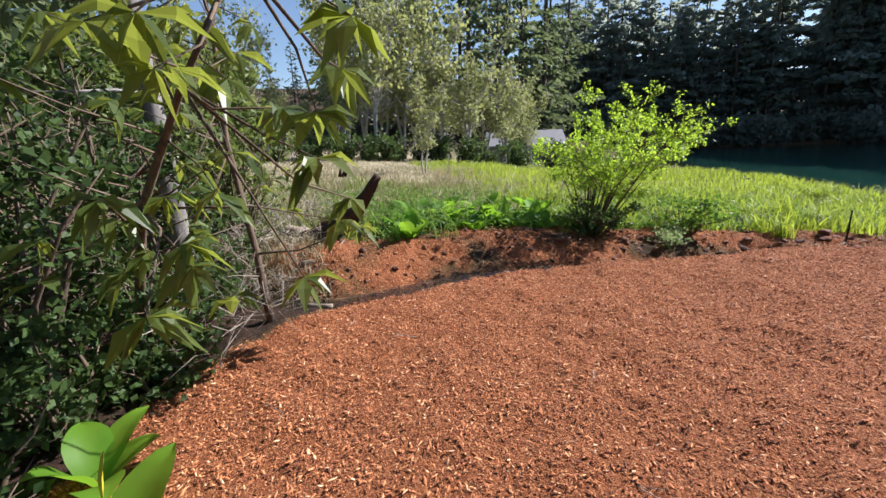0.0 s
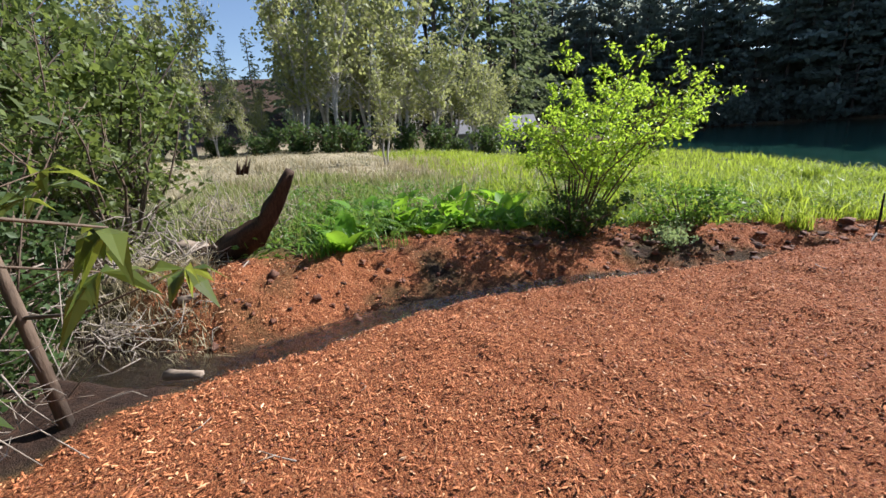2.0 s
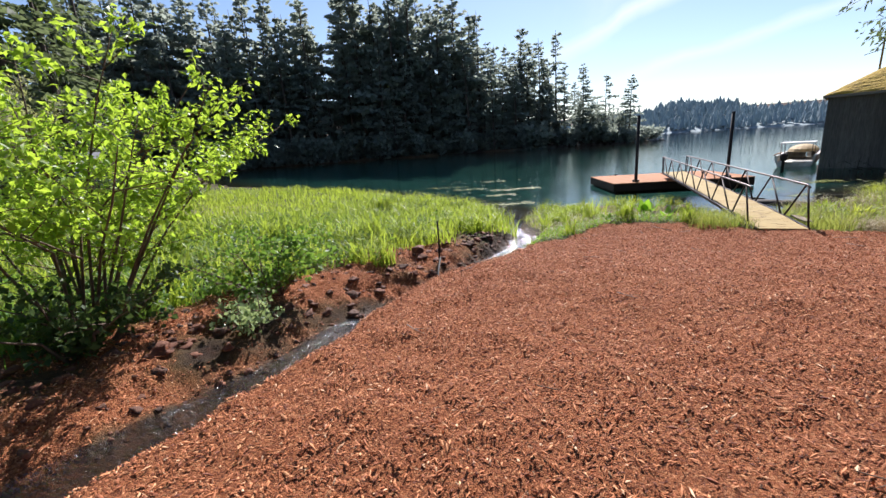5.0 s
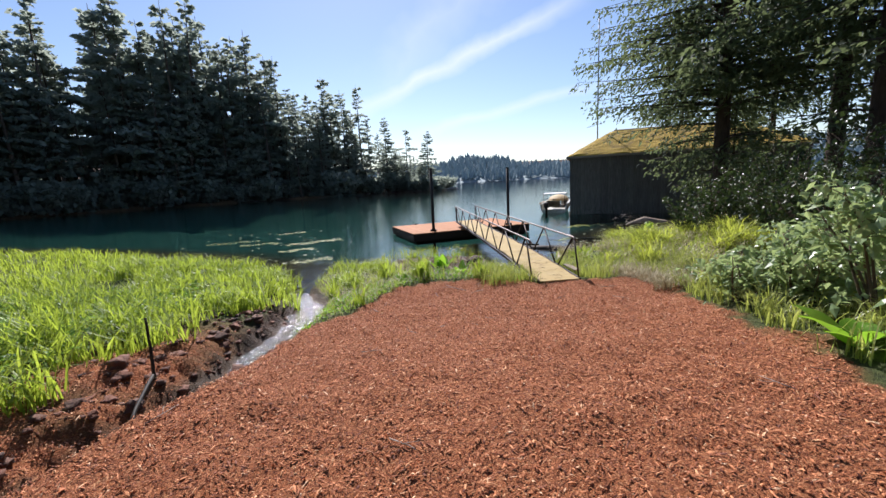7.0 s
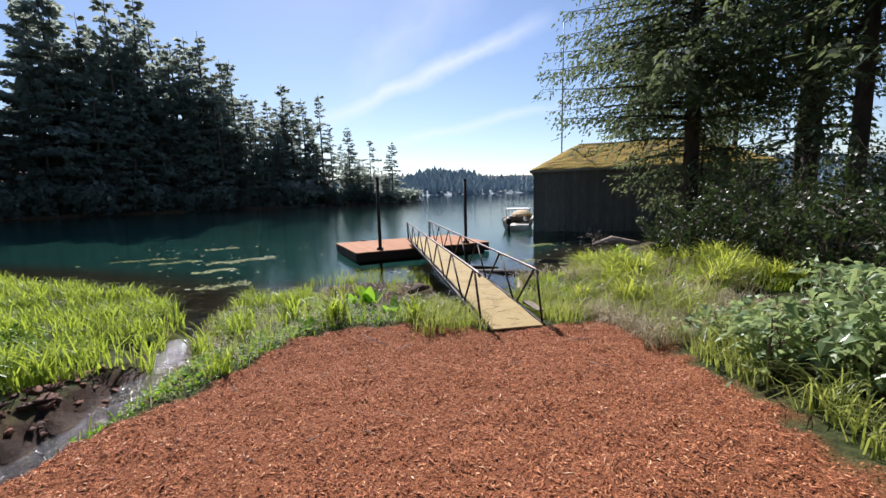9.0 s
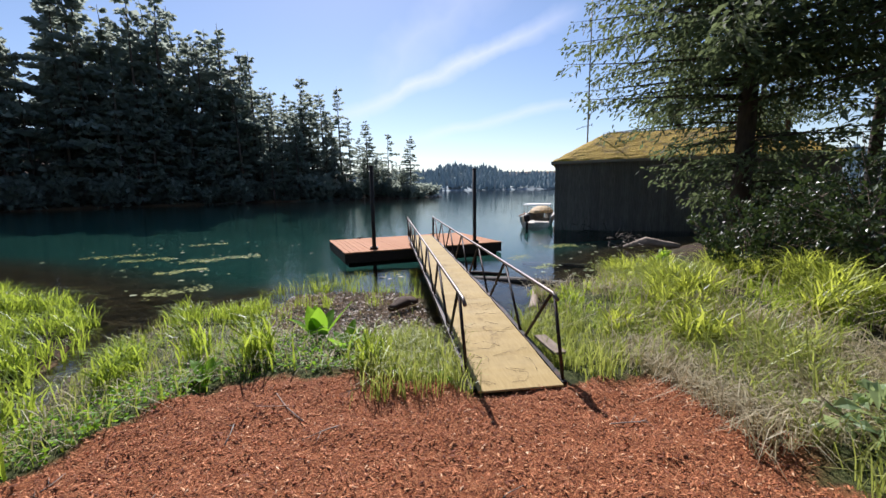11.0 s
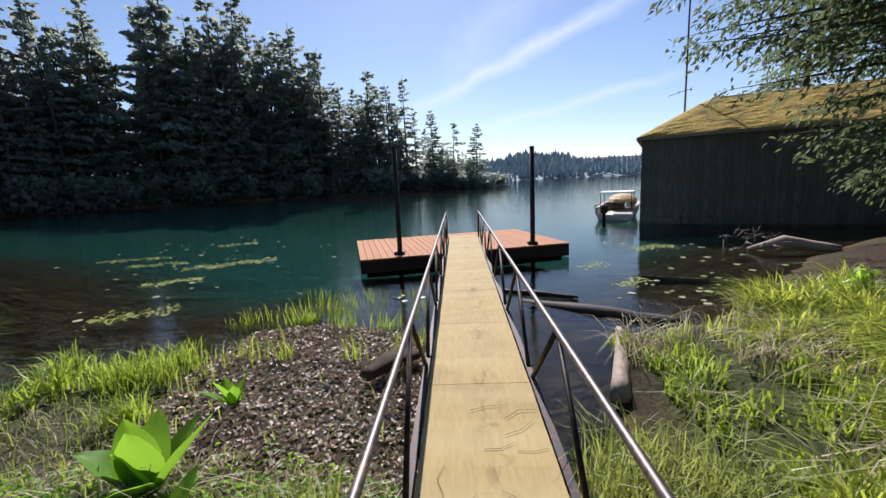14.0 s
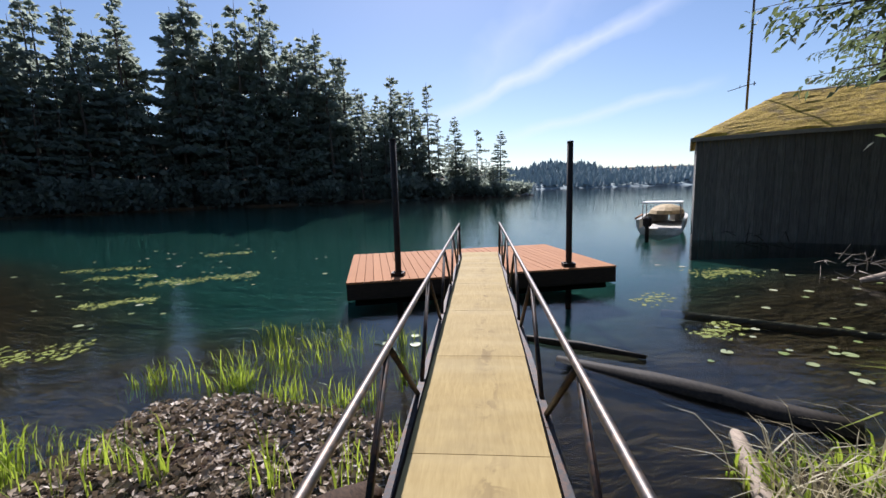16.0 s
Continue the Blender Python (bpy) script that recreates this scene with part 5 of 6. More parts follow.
grass_field("front_straw", "flattened dead straw between the shore grasses", M_DRYGRASS, 19, 3400, (-5.2, -0.6), (-1.6, 3.4), front_marsh, (0.1, 0.34), 0.005, 1.9)


def mud_tufts(x, y, r):
    spots = ((-3.82, 4.26, 0.30), (-4.06, 4.08, 0.34), (-3.74, 4.68, 0.25), (-2.75, 6.44, 0.20), (-2.44, 4.79, 0.10))
    return np.min([np.hypot(x - a, y - b) / w for a, b, w in spots], 0) < 0.6 + 0.5 * r


grass_field("mud_tufts", "bright sedge tufts standing on the mud flat", M_GRASS, 18, 15000, (-4.9, -0.7), (2.4, 7.0), mud_tufts, (0.3, 0.62), 0.0075, 0.8)


def right_bank(x, y, r):
    return (x > mulch_right(y) + 0.05) & (lake_distance(x, y) < 0.2) & (y < 6.5) & (x > 0.55)


grass_field("bank_sedge", "arching pale sedge on the bank right of the mulch", M_TUSSOCK, 11, 13000, (0.6, 6.0), (-0.4, 6.5), lambda x, y, r: right_bank(x, y, r) & (y > 0.45) & ((y < 2.3) | (x > 3.2)), (0.45, 0.95), 0.0125, 1.35, 0.10, None, 150)
grass_field("bank_grass", "green grass on the bank beside the gangway", M_GRASS, 12, 7500, (0.6, 6.0), (0.2, 6.3), right_bank, (0.15, 0.42), 0.010, 1.0, 0.1, None, 40)
grass_field("edge_sedge", "long pale sedge leaning over the mulch edge", M_SEDGE, 13, 5200, (0.2, 3.2), (-6.5, 0.4), right_bank, (0.3, 0.75), 0.007, 1.3, 0.12, None, 55)
grass_field("dry_reeds", "bleached dead reeds bent over the bank", M_DRYGRASS, 14, 1700, (0.7, 5.0), (0.2, 5.5), right_bank, (0.4, 0.9), 0.007, 1.6, 0.2, None, 40)
grass_field("stream_tufts", "small green grass tufts in the stream", M_PALELEAF, 15, 420, (-6.75, -6.2), (-10.9, -9.8), lambda x, y, r: np.minimum(np.hypot(x + 6.45, y + 10.7), np.hypot(x + 6.47, y + 10.14)) < 0.13, (0.08, 0.2), 0.004, 1.0)


def low_weeds(name, label, mat, seed, n, xr, yr, keep, size):
    """A mat of small upturned leaves in patches."""
    rng = np.random.default_rng(seed)
    x, y = rng.uniform(*xr, n), rng.uniform(*yr, n)
    ok = keep(x, y, rng.random(n)) & (vnoise(x * 2.2, y * 2.2, seed) > 0.42)
    x, y = x[ok], y[ok]
    C = np.stack([x, y, height(x, y) + rng.uniform(0.01, 0.10, len(x))], 1)
    D = rng.normal(0, 1, (len(x), 3)) * (1, 1, 0.3) + (0, 0, 0.35)
    ob = new(name, mesh_np(name, *leaves_np(C, D, np.full(len(x), size), 0.36, rng, 0.25, 0.3), mat, False))
    tagged(ob, label, "weeds", kind="stuff")


low_weeds("low_weeds", "low bright green leafy weeds between mulch and marsh", M_GROUNDLEAF, 61, 9000, (-5.3, -0.6), (-1.6, 3.2), front_marsh, 0.055)
low_weeds("low_weeds", "low green weeds between the sedge tussocks", M_GROUNDLEAF, 62, 3500, (0.7, 4.5), (0.4, 5.5), right_bank, 0.05)


# ---- spruces and shrubs on the right bank ----
def spruce_mesh(seed, tall, reach, bare, low=0.5, limbs=4, spacing=0.5, needle=0.19):
    """A near spruce: limbs that sag and lift at the tip, side sprays, and hanging branchlets set with needle tufts. low: how far the lowest limbs reach, as a share."""
    rng = np.random.default_rng(seed)
    trunk, crown = Pile(), Pile()
    zs = np.linspace(0, 1, 10)
    bend = rng.normal(0, 0.25, 2)
    trunk.tube([(bend[0] * z * z, bend[1] * z * z, z * tall) for z in zs], [(0.0135 * tall + 0.02) * (1 - 0.93 * z) for z in zs], 10)
    C, D = [], []
    z = bare * tall
    while z < tall * 0.97:
        f = (z / tall - bare) / (1 - bare)
        span = reach * min(low + (1 - low) * f * 4.5, 1.0) * (1 - f) ** 0.75 + 0.15
        for k in range(limbs if f > 0.13 else limbs // 2):
            a, R = rng.uniform(0, 2 * math.pi), span * rng.uniform(0.55, 1.08)
            out, side = np.array([math.cos(a), math.sin(a), 0]), np.array([-math.sin(a), math.cos(a), 0])
            root = np.array([bend[0] * (z / tall) ** 2, bend[1] * (z / tall) ** 2, z + rng.uniform(-0.2, 0.2)])
            sag, sway = rng.uniform(0.22, 0.5) * (1 - 0.7 * f), rng.normal(0, 0.12)

            def at(t):
                return root + out * (R * t) + side * (sway * R * t * t) + np.array([0, 0, R * (0.15 * t - sag * t * t + 0.45 * sag * t ** 4)])
            trunk.tube([at(t) for t in (0, 0.3, 0.65, 1.0)], [0.02 + 0.009 * R, 0.015 + 0.006 * R, 0.01 + 0.003 * R, 0.004], 4)
            for t in np.arange(max(0.16, 0.5 / R), 1.02, 0.22 / R):
                p = at(min(t, 1.0))
                for sgn in (-1, 1):
                    if rng.random() < 0.12:
                        continue
                    ln = (0.24 * R * (1.08 - 0.8 * t) + 0.22) * rng.uniform(0.55, 1.15)
                    way = out * rng.uniform(0.35, 0.8) + side * sgn * rng.uniform(0.5, 1.0) + np.array([0, 0, rng.uniform(-0.75, -0.1)])
                    way /= np.linalg.norm(way)
                    u = np.arange(0.04, ln, needle * 0.62)
                    hang = 0.35 * u * u / max(ln, 0.3)
                    C.append(p + way * u[:, None] - np.array([0, 0, 1]) * hang[:, None] + rng.normal(0, 0.02, (len(u), 3)))
                    D.append(way + rng.normal(0, 0.42, (len(u), 3)) - np.array([0, 0, 1]) * (0.15 + 0.5 * hang[:, None]))
        z += spacing * rng.uniform(0.6, 1.4)
    C, D = np.concatenate(C), np.concatenate(D)
    crown.add(*kites_np(C, D, np.full(len(C), needle), 0.19, rng))
    return trunk.arrays(), crown.arrays()


def plant_right_bank():
    hero = spruce_mesh(300, 25, 7.2, 0.07, 0.38, 9, 0.48, 0.25)
    tree("spruce_tree", on_ground(11.7, 10.3, 0.2, 0), hero, "large old spruce with drooping boughs over the water", "tree", "bank spruces", leaf=M_NEEDLE)
    stand = spruce_mesh(301, 21, 4.8, 0.24, 0.7, 4, 0.7, 0.30), spruce_mesh(302, 19, 4.6, 0.2, 0.8, 4, 0.7, 0.30)
    first = [tree("spruce_tree", pose(0, 0, 0), a, "tall dark spruce with a bare lower trunk on the bank", "tree", "bank spruces", leaf=M_NEEDLE) for a in stand]
    for k, (x, y, s) in enumerate(((14.0, 7.2, 1.0), (12.2, 4.4, 0.95), (10.4, 2.2, 0.95), (17.5, 10.5, 0.9), (14.8, 1.6, 1.0), (9.4, -1.8, 0.9), (13.2, -3.5, 1.0), (22.5, 28.5, 0.95), (25.5, 24.0, 0.9), (22.0, 18.5, 0.8), (18.5, 4.5, 1.0))):
        m = on_ground(x, y, 0.2, 47 * k) @ Matrix.Diagonal((s, s, s, 1))
        if k < 2:
            first[k].matrix_world = m
        else:
            copy_thing(first[k % 2], m).matrix_basis = m
    young = conifer_mesh(303, 6, 2.9, 0.08, 0.1, 0.0, 0.34, 0.45, 0.9, True, 5, 0.14, 0.26, 0.75)
    tree("young_spruce", on_ground(13.4, 11.6, 0.2, 120), young, "young dense spruce beside the boathouse", "tree", leaf=M_NEEDLE)
    dark = "dense dark shrub under the spruces, tree shade put into its leaf colour"
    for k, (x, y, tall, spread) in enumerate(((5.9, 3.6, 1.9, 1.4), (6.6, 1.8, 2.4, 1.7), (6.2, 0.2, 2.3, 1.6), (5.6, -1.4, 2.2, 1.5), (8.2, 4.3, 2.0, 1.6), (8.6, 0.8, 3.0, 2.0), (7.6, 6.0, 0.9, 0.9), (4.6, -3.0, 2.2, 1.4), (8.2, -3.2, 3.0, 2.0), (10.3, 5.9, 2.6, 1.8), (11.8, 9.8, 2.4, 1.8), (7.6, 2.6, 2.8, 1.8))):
        leafy_shrub(400 + k, 16, tall, spread, 2600, 0.10, 0.28, M_SHADED_LEAF, M_STEM, "understory_shrub", dark, on_ground(x, y), low=0.1, group="understory shrubs")
    leafy_shrub(430, 7, 0.8, 0.45, 420, 0.09, 0.36, M_BUSHLEAF, M_STEM, "sunlit_seedling", "small bright green sapling at the shore", on_ground(5.0, 5.4), low=0.1)
    pale = "pale green broad-leaved shrub leaning over the mulch edge"
    for k, (x, y, tall, spread, n) in enumerate(((1.55, -2.75, 0.75, 0.6, 620), (1.9, -3.35, 1.05, 0.75, 800), (1.75, -4.3, 1.9, 0.9, 1000), (2.5, -2.6, 1.15, 0.8, 700), (1.35, -5.4, 1.9, 0.75, 900), (2.3, -1.5, 0.7, 0.6, 450))):
        leafy_shrub(450 + k, 11, tall, spread, n, 0.135, 0.34, M_PALELEAF, M_STEM, "broadleaf_shrub", pale, on_ground(x, y), low=0.15, tuft=5, group="edge shrubs", folded=True)
    t = skunk_cabbage(0.85, -4.75, 0.6, 6, 310, "large green skunk cabbage at the mulch edge")


plant_right_bank()


# ---- the thicket on the left ----
def build_rhododendron():
    rng = np.random.default_rng(21)
    t = thing("rhododendron", pose(-5.44, -13.26, 0), "rhododendron with thin bent stems and drooping glossy leaves", "shrub")
    base = np.array([-5.44, -13.26, 0.0])
    stem = [np.array(p) for p in ((-5.44, -13.26, 0.40), (-5.46, -13.3, 1.22), (-5.55, -13.43, 2.35), (-5.6, -13.4, 3.4), (-5.4, -13.5, 4.2))]
    wood = Pile()
    main = Pile()
    main.tube([p - base for p in stem], [0.045, 0.035, 0.028, 0.02, 0.012], 7)
    main.part("stem", M_STEM, t)
    low = [np.array(p) for p in ((-5.2, -14.3, 0.4), (-4.7, -14.1, 1.2), (-4.2, -13.8, 1.9), (-3.6, -13.3, 2.6), (-3.2, -12.9, 3.1))]
    leaning = Pile()
    leaning.tube([p - base for p in low], [0.05, 0.04, 0.03, 0.02, 0.012], 7)
    leaning.part("stem", M_STEM, t)
    whorls = [(-3.27, -12.49, 2.65), (-3.2, -12.63, 2.43), (-3.5, -12.8, 2.48), (-3.41, -12.65, 2.2), (-4.37, -12.4, 1.85), (-4.46, -12.5, 1.66), (-3.76, -13.46, 1.72), (-3.64, -13.42, 1.6),
              (-3.6, -12.8, 1.46), (-3.69, -13.81, 2.03), (-2.93, -13.43, 2.74), (-2.78, -13.22, 2.74), (-3.02, -12.44, 2.83), (-3.97, -13.59, 1.99), (-3.15, -13.53, 1.49), (-4.82, -12.28, 1.53)]
    C, D = [], []
    for w in whorls:
        w = np.array(w)
        near = min(stem[1:] + low[1:], key=lambda p: np.linalg.norm(p - w))
        mid = (near + w) / 2 + rng.normal(0, 0.08, 3) + (0, 0, -0.05)
        wood.tube([near - base, mid - base, w - base], [0.014, 0.009, 0.005], 4)
        for k in range(rng.integers(9, 14)):
            a = rng.uniform(0, 2 * math.pi)
            C.append(w - base)
            D.append((math.cos(a), math.sin(a), rng.uniform(-1.1, 0.25)))
    for k in range(60):
        i = rng.integers(1, 4)
        p = stem[i] + (stem[i + 1] - stem[i]) * rng.random() if k % 2 else low[i] + (low[i + 1] - low[i]) * rng.random()
        e = p + rng.normal(0, 0.45, 3) + (0, 0, 0.12)
        if e[1] > -12.7:
            continue
        wood.tube([p - base, (p + e) / 2 - base + rng.normal(0, 0.03, 3), e - base], [0.009, 0.006, 0.003], 3)
        for q in range(rng.integers(4, 8)):
            a = rng.uniform(0, 2 * math.pi)
            C.append(e - base)
            D.append((math.cos(a), math.sin(a), rng.uniform(-1.0, 0.3)))
    tagged(wood.part("branchwork", M_STEM, t, "thin bent grey-brown twigs"), kind="stuff")
    C, D = np.array(C), np.array(D)
    np_part("foliage", *leaves_np(C, D, np.full(len(C), 0.23), 0.2, rng, 0.2, 0.35), M_RHODO, t, "long glossy yellow-green leaves", False)


def bare_twigs(name, label, centre, reach, n, seed, mat=None, thick=0.006, up=0.25, flat=1.0, category="twigs"):
    """A tangle of dry twigs."""
    rng = np.random.default_rng(seed)
    p = Pile()
    for k in range(n):
        a = rng.normal(0, reach * 0.5, 3) * (1, 1, 0.45 * flat)
        a[2] = abs(a[2])
        d = rng.normal(0, 1, 3) * (1, 1, 0.5 * flat) + (0, 0, up)
        d *= reach * rng.uniform(0.25, 0.6) / np.linalg.norm(d)
        m = a + d * 0.5 + rng.normal(0, reach * 0.06, 3)
        p.tube([a, m, a + d], [thick, thick * 0.75, thick * 0.3], 4)
        if rng.random() < 0.6:
            e = m + rng.normal(0, reach * 0.16, 3)
            p.tube([m, e], [thick * 0.6, thick * 0.25], 3)
    t = thing(name, centre, label, category)
    tagged(p.part("twig_tangle", mat or M_TWIG, t), kind="stuff")


def build_left_thicket():
    build_rhododendron()
    dark = "dense dark thicket shrub beside the mulch"
    for k, (x, y, tall, spread, n) in enumerate(((-4.6, -15.0, 2.8, 1.5, 3200), (-6.2, -14.9, 3.2, 1.6, 3400), (-7.6, -14.6, 2.8, 1.4, 2600), (-5.2, -16.6, 4.2, 1.9, 3200), (-7.6, -16.4, 4.6, 2.0, 3200), (-3.4, -15.9, 3.0, 1.4, 2600), (-9.4, -15.2, 3.0, 1.7, 2600), (-3.2, -17.5, 4.0, 1.8, 2400))):
        leafy_shrub(500 + k, 18, tall, spread, n, 0.085, 0.32, M_DARKLEAF, M_STEM, "thicket_shrub", dark, on_ground(x, y), low=0.08, group="thicket shrubs", thick=0.03)
    for k, (x, y, tall, spread) in enumerate(((-4.0, -14.35, 0.9, 0.7), (-5.0, -14.15, 1.0, 0.7), (-3.2, -14.6, 0.9, 0.7), (-5.9, -14.0, 1.1, 0.7), (-4.5, -14.0, 0.6, 0.55), (-6.7, -14.0, 1.0, 0.7))):
        leafy_shrub(510 + k, 10, tall, spread, 1100, 0.075, 0.32, M_DARKLEAF, M_STEM, "low_shrub", "low dark leafy undergrowth at the mulch edge", on_ground(x, y), low=0.05, group="low thicket shrubs")
    leafy_shrub(520, 18, 3.4, 2.0, 3400, 0.10, 0.3, M_OLIVE, M_STEM, "olive_shrub", "olive green shrub with dense leaves behind the brush", on_ground(-10.2, -14.2), low=0.12, thick=0.03)
    for k, (x, y, tall, spread) in enumerate(((-15.6, -15.4, 5.5, 2.6), (-18.5, -17.5, 6.5, 3.2), (-13.6, -18.0, 6.5, 3.0), (-22.0, -19.0, 7.5, 3.6))):
        leafy_shrub(530 + k, 18, tall, spread, 3800, 0.22, 0.3, M_OLIVE, M_BARK, "willow_tree", "broad olive green willow at the meadow edge", on_ground(x, y), low=0.1, thick=0.06, group="meadow edge willows", category="tree")
    tree("fir_tree", on_ground(-6.7, -14.3, 0.1, 30), spruce_mesh(304, 9, 1.8, 0.3, 0.6, 4, 0.6, 0.26), "slender grey-barked fir rising out of the thicket", "tree", bark=M_FIRBARK, leaf=M_NEEDLE)
    for k, (x, y) in enumerate(((-8.6, -17.6), (-5.8, -19.0), (-11.5, -19.5))):
        tree("spruce_tree", on_ground(x, y, 0.2), conifer_mesh(540 + k, 15, 3.6, 0.12, 0.15, 0.0, 0.45, 0.6, 0.6, True, 4, 0.15), "dark spruce standing in the thicket", "tree", "thicket spruces", leaf=M_NEEDLE)
    bare_twigs("bramble_twigs", "tangle of pale leafless twigs in the thicket", on_ground(-5.3, -14.2), 1.3, 70, 31, thick=0.004, up=0.7)
    bare_twigs("bramble_twigs", "dead pale twigs hanging beside the rhododendron", pose(-4.4, -13.5, 1.1), 0.8, 26, 32, thick=0.005, up=0.0)
    bare_twigs("brush_pile", "heap of dead grey branches at the stream", on_ground(-8.6, -13.4), 1.1, 150, 33, thick=0.010, up=0.1)
    bare_twigs("brush_pile", "low heap of dead sticks and straw", on_ground(-7.2, -13.3), 0.8, 130, 34, thick=0.006, up=0.0, flat=0.5)
    bare_twigs("dead_shrub", "leafless grey shrub behind the stump", on_ground(-10.3, -12.6), 1.2, 120, 35, thick=0.007, up=0.8)
    c = skunk_cabbage(-2.75, -13.75, 0.62, 6, 320, "large dark green skunk cabbage leaning over the mulch")
    skunk_cabbage(-3.4, -14.05, 0.5, 5, 321, "green skunk cabbage with a yellow flower in the thicket")
    n = Nodes("yellow_spathe")
    yellow = n.surface(n.ramp(n.noise(12), ((0.3, (0.62, 0.48, 0.03)), (0.7, (0.75, 0.62, 0.06)))), 0.45)
    f = thing("skunk_cabbage_flower", on_ground(-3.05, -13.85), "yellow skunk cabbage flower in the leaves", "flower")
    leaf_blade("spathe", 0.24, 0.055, 0.1, yellow, f, pose(0, 0, 0.12, 40, 0, 30))
    st = Pile()
    st.tube([(0, 0, 0), (0.01, 0.0, 0.13)], [0.012, 0.010], 5)
    st.part("stalk", M_FERN, f)
    grass_field("thicket_straw", "dead pale grass along the thicket's edge", M_DRYGRASS, 36, 2600, (-8.6, -5.4), (-14.4, -12.6), lambda x, y, r: stream_off(x, y) < -0.15, (0.1, 0.35), 0.005, 1.5)


M_OLIVE = leaf_mat("olive_leaves", (0.06, 0.085, 0.025), (0.17, 0.22, 0.06), (0.28, 0.36, 0.07), 0.5, 0.42)
build_left_thicket()


# ---- stump, logs and sticks ----
def knotty(points, radii, seed, sides=10, rough=0.18):
    """An uneven log: rings with bumps along the grain."""
    V, F = tube_np(points, radii, sides)
    rng = np.random.default_rng(seed)
    ridge = rng.normal(1, rough, sides)
    n = len(points)
    for i in range(n):
        c = np.array(points[i])
        for k in range(sides):
            j = i * sides + k
            V[j] = c + (V[j] - c) * ridge[k] * rng.normal(1, rough * 0.4)
    return V, [f if f[2] != f[3] else (f[0], f[1], f[2], f[2]) for f in F]


def log_thing(name, label, points, radii, mat, seed, category="log", rough=0.18, sides=10):
    base = np.array(points[0])
    t = thing(name, pose(*points[0]), label, category)
    p = Pile()
    fine_pts, fine_r = [], []
    for i in range(len(points) - 1):
        for q in np.linspace(0, 1, 5)[:-1]:
            fine_pts.append(tuple(np.array(points[i]) * (1 - q) + np.array(points[i + 1]) * q - base))
            fine_r.append(radii[i] * (1 - q) + radii[i + 1] * q)
    fine_pts.append(tuple(np.array(points[-1]) - base)), fine_r.append(radii[-1])
    V, F = knotty(fine_pts, fine_r, seed, sides, rough)
    F = np.array(F)
    tri = F[:, 2] == F[:, 3]
    p.add(V, np.concatenate([F[~tri][:, :3], F[~tri][:, [0, 2, 3]], F[tri][:, :3]]))
    p.part("trunk", mat, t)
    return t


def build_wood():
    s = log_thing("broken_stump", "dark rotten leaning stump with a jagged top", [(-8.75, -13.1, 0.4), (-8.45, -12.55, 0.72), (-8.08, -12.0, 1.15), (-7.82, -11.62, 1.78)], [0.30, 0.21, 0.12, 0.055], M_STUMP, 1, "stump", 0.33, 13)
    for k in range(5):
        p = Pile()
        a = k * 1.3
        p.tube([(0.63 + 0.05 * math.cos(a), 0.93 + 0.05 * math.sin(a), 1.38), (0.68 + 0.08 * math.cos(a), 0.98 + 0.08 * math.sin(a), 1.5 + 0.05 * (k % 3))], [0.03, 0.004], 4)
        p.part("splinter", M_STUMP, s)
    log_thing("fallen_branch", "short grey broken branch on the stream bank", [(-7.25, -12.95, 0.58), (-7.35, -12.6, 0.6), (-7.42, -12.25, 0.58)], [0.05, 0.045, 0.03], M_OLDWOOD, 2, "branch")
    log_thing("cut_log", "pale weathered log end among the brush", [(-9.2, -13.3, 0.75), (-8.7, -12.9, 0.75)], [0.13, 0.12], M_OLDWOOD, 3)
    log_thing("stream_stick", "pale broken stick lying in the stream", [(-6.2, -12.9, 0.30), (-6.0, -12.6, 0.33)], [0.045, 0.03], M_OLDWOOD, 4, "stick")
    log_thing("stake", "thin dark wooden stake standing on the bank", [(-5.86, -3.24, 0.0), (-5.85, -3.23, 0.4), (-5.87, -3.2, 0.78)], [0.02, 0.018, 0.014], M_WETLOG, 5, "stake", sides=6)
    log_thing("fallen_stick", "dark stick lying from the bank into the stream", [(-5.8, -3.35, 0.18), (-5.6, -4.0, 0.14), (-5.35, -4.75, -0.02)], [0.018, 0.016, 0.012], M_WETLOG, 6, "stick", sides=6)
    log_thing("sunken_log", "long dark wet log lying in the shallow water", [(0.95, 7.15, -0.52), (2.1, 6.35, -0.50), (3.15, 5.6, -0.50)], [0.08, 0.15, 0.13], M_WETLOG, 7)
    log_thing("floating_plank", "dark split plank afloat beside the gangway", [(0.6, 7.85, -0.45), (1.3, 7.5, -0.43), (2.0, 7.12, -0.43)], [0.05, 0.07, 0.03], M_WETLOG, 8)
    log_thing("driftwood_log", "pale weathered driftwood log at the water's edge", [(2.16, 5.6, -0.50), (1.78, 4.55, -0.42), (1.36, 3.5, -0.36)], [0.06, 0.085, 0.09], M_OLDWOOD, 9)
    log_thing("submerged_log", "dim brown log under the shallow water", [(3.2, 9.6, -0.62), (6.5, 7.6, -0.56)], [0.07, 0.09], M_OLDWOOD, 10)
    log_thing("mossy_log", "brown rotten log on the mud beside the gangway", [(-1.2, 3.9, -0.28), (-0.95, 4.25, -0.25), (-0.7, 4.6, -0.34)], [0.06, 0.11, 0.07], M_STUMP, 11)
    log_thing("driftwood_root", "pale driftwood root in front of the boathouse", [(7.6, 11.0, -0.42), (8.3, 10.7, -0.22), (9.3, 10.2, -0.38)], [0.05, 0.16, 0.1], M_OLDWOOD, 12, "driftwood")
    bare_twigs("driftwood_sticks", "pale sticks caught by the boathouse wall", pose(8.2, 11.4, WATER), 1.0, 26, 41, thick=0.012, up=0.3)
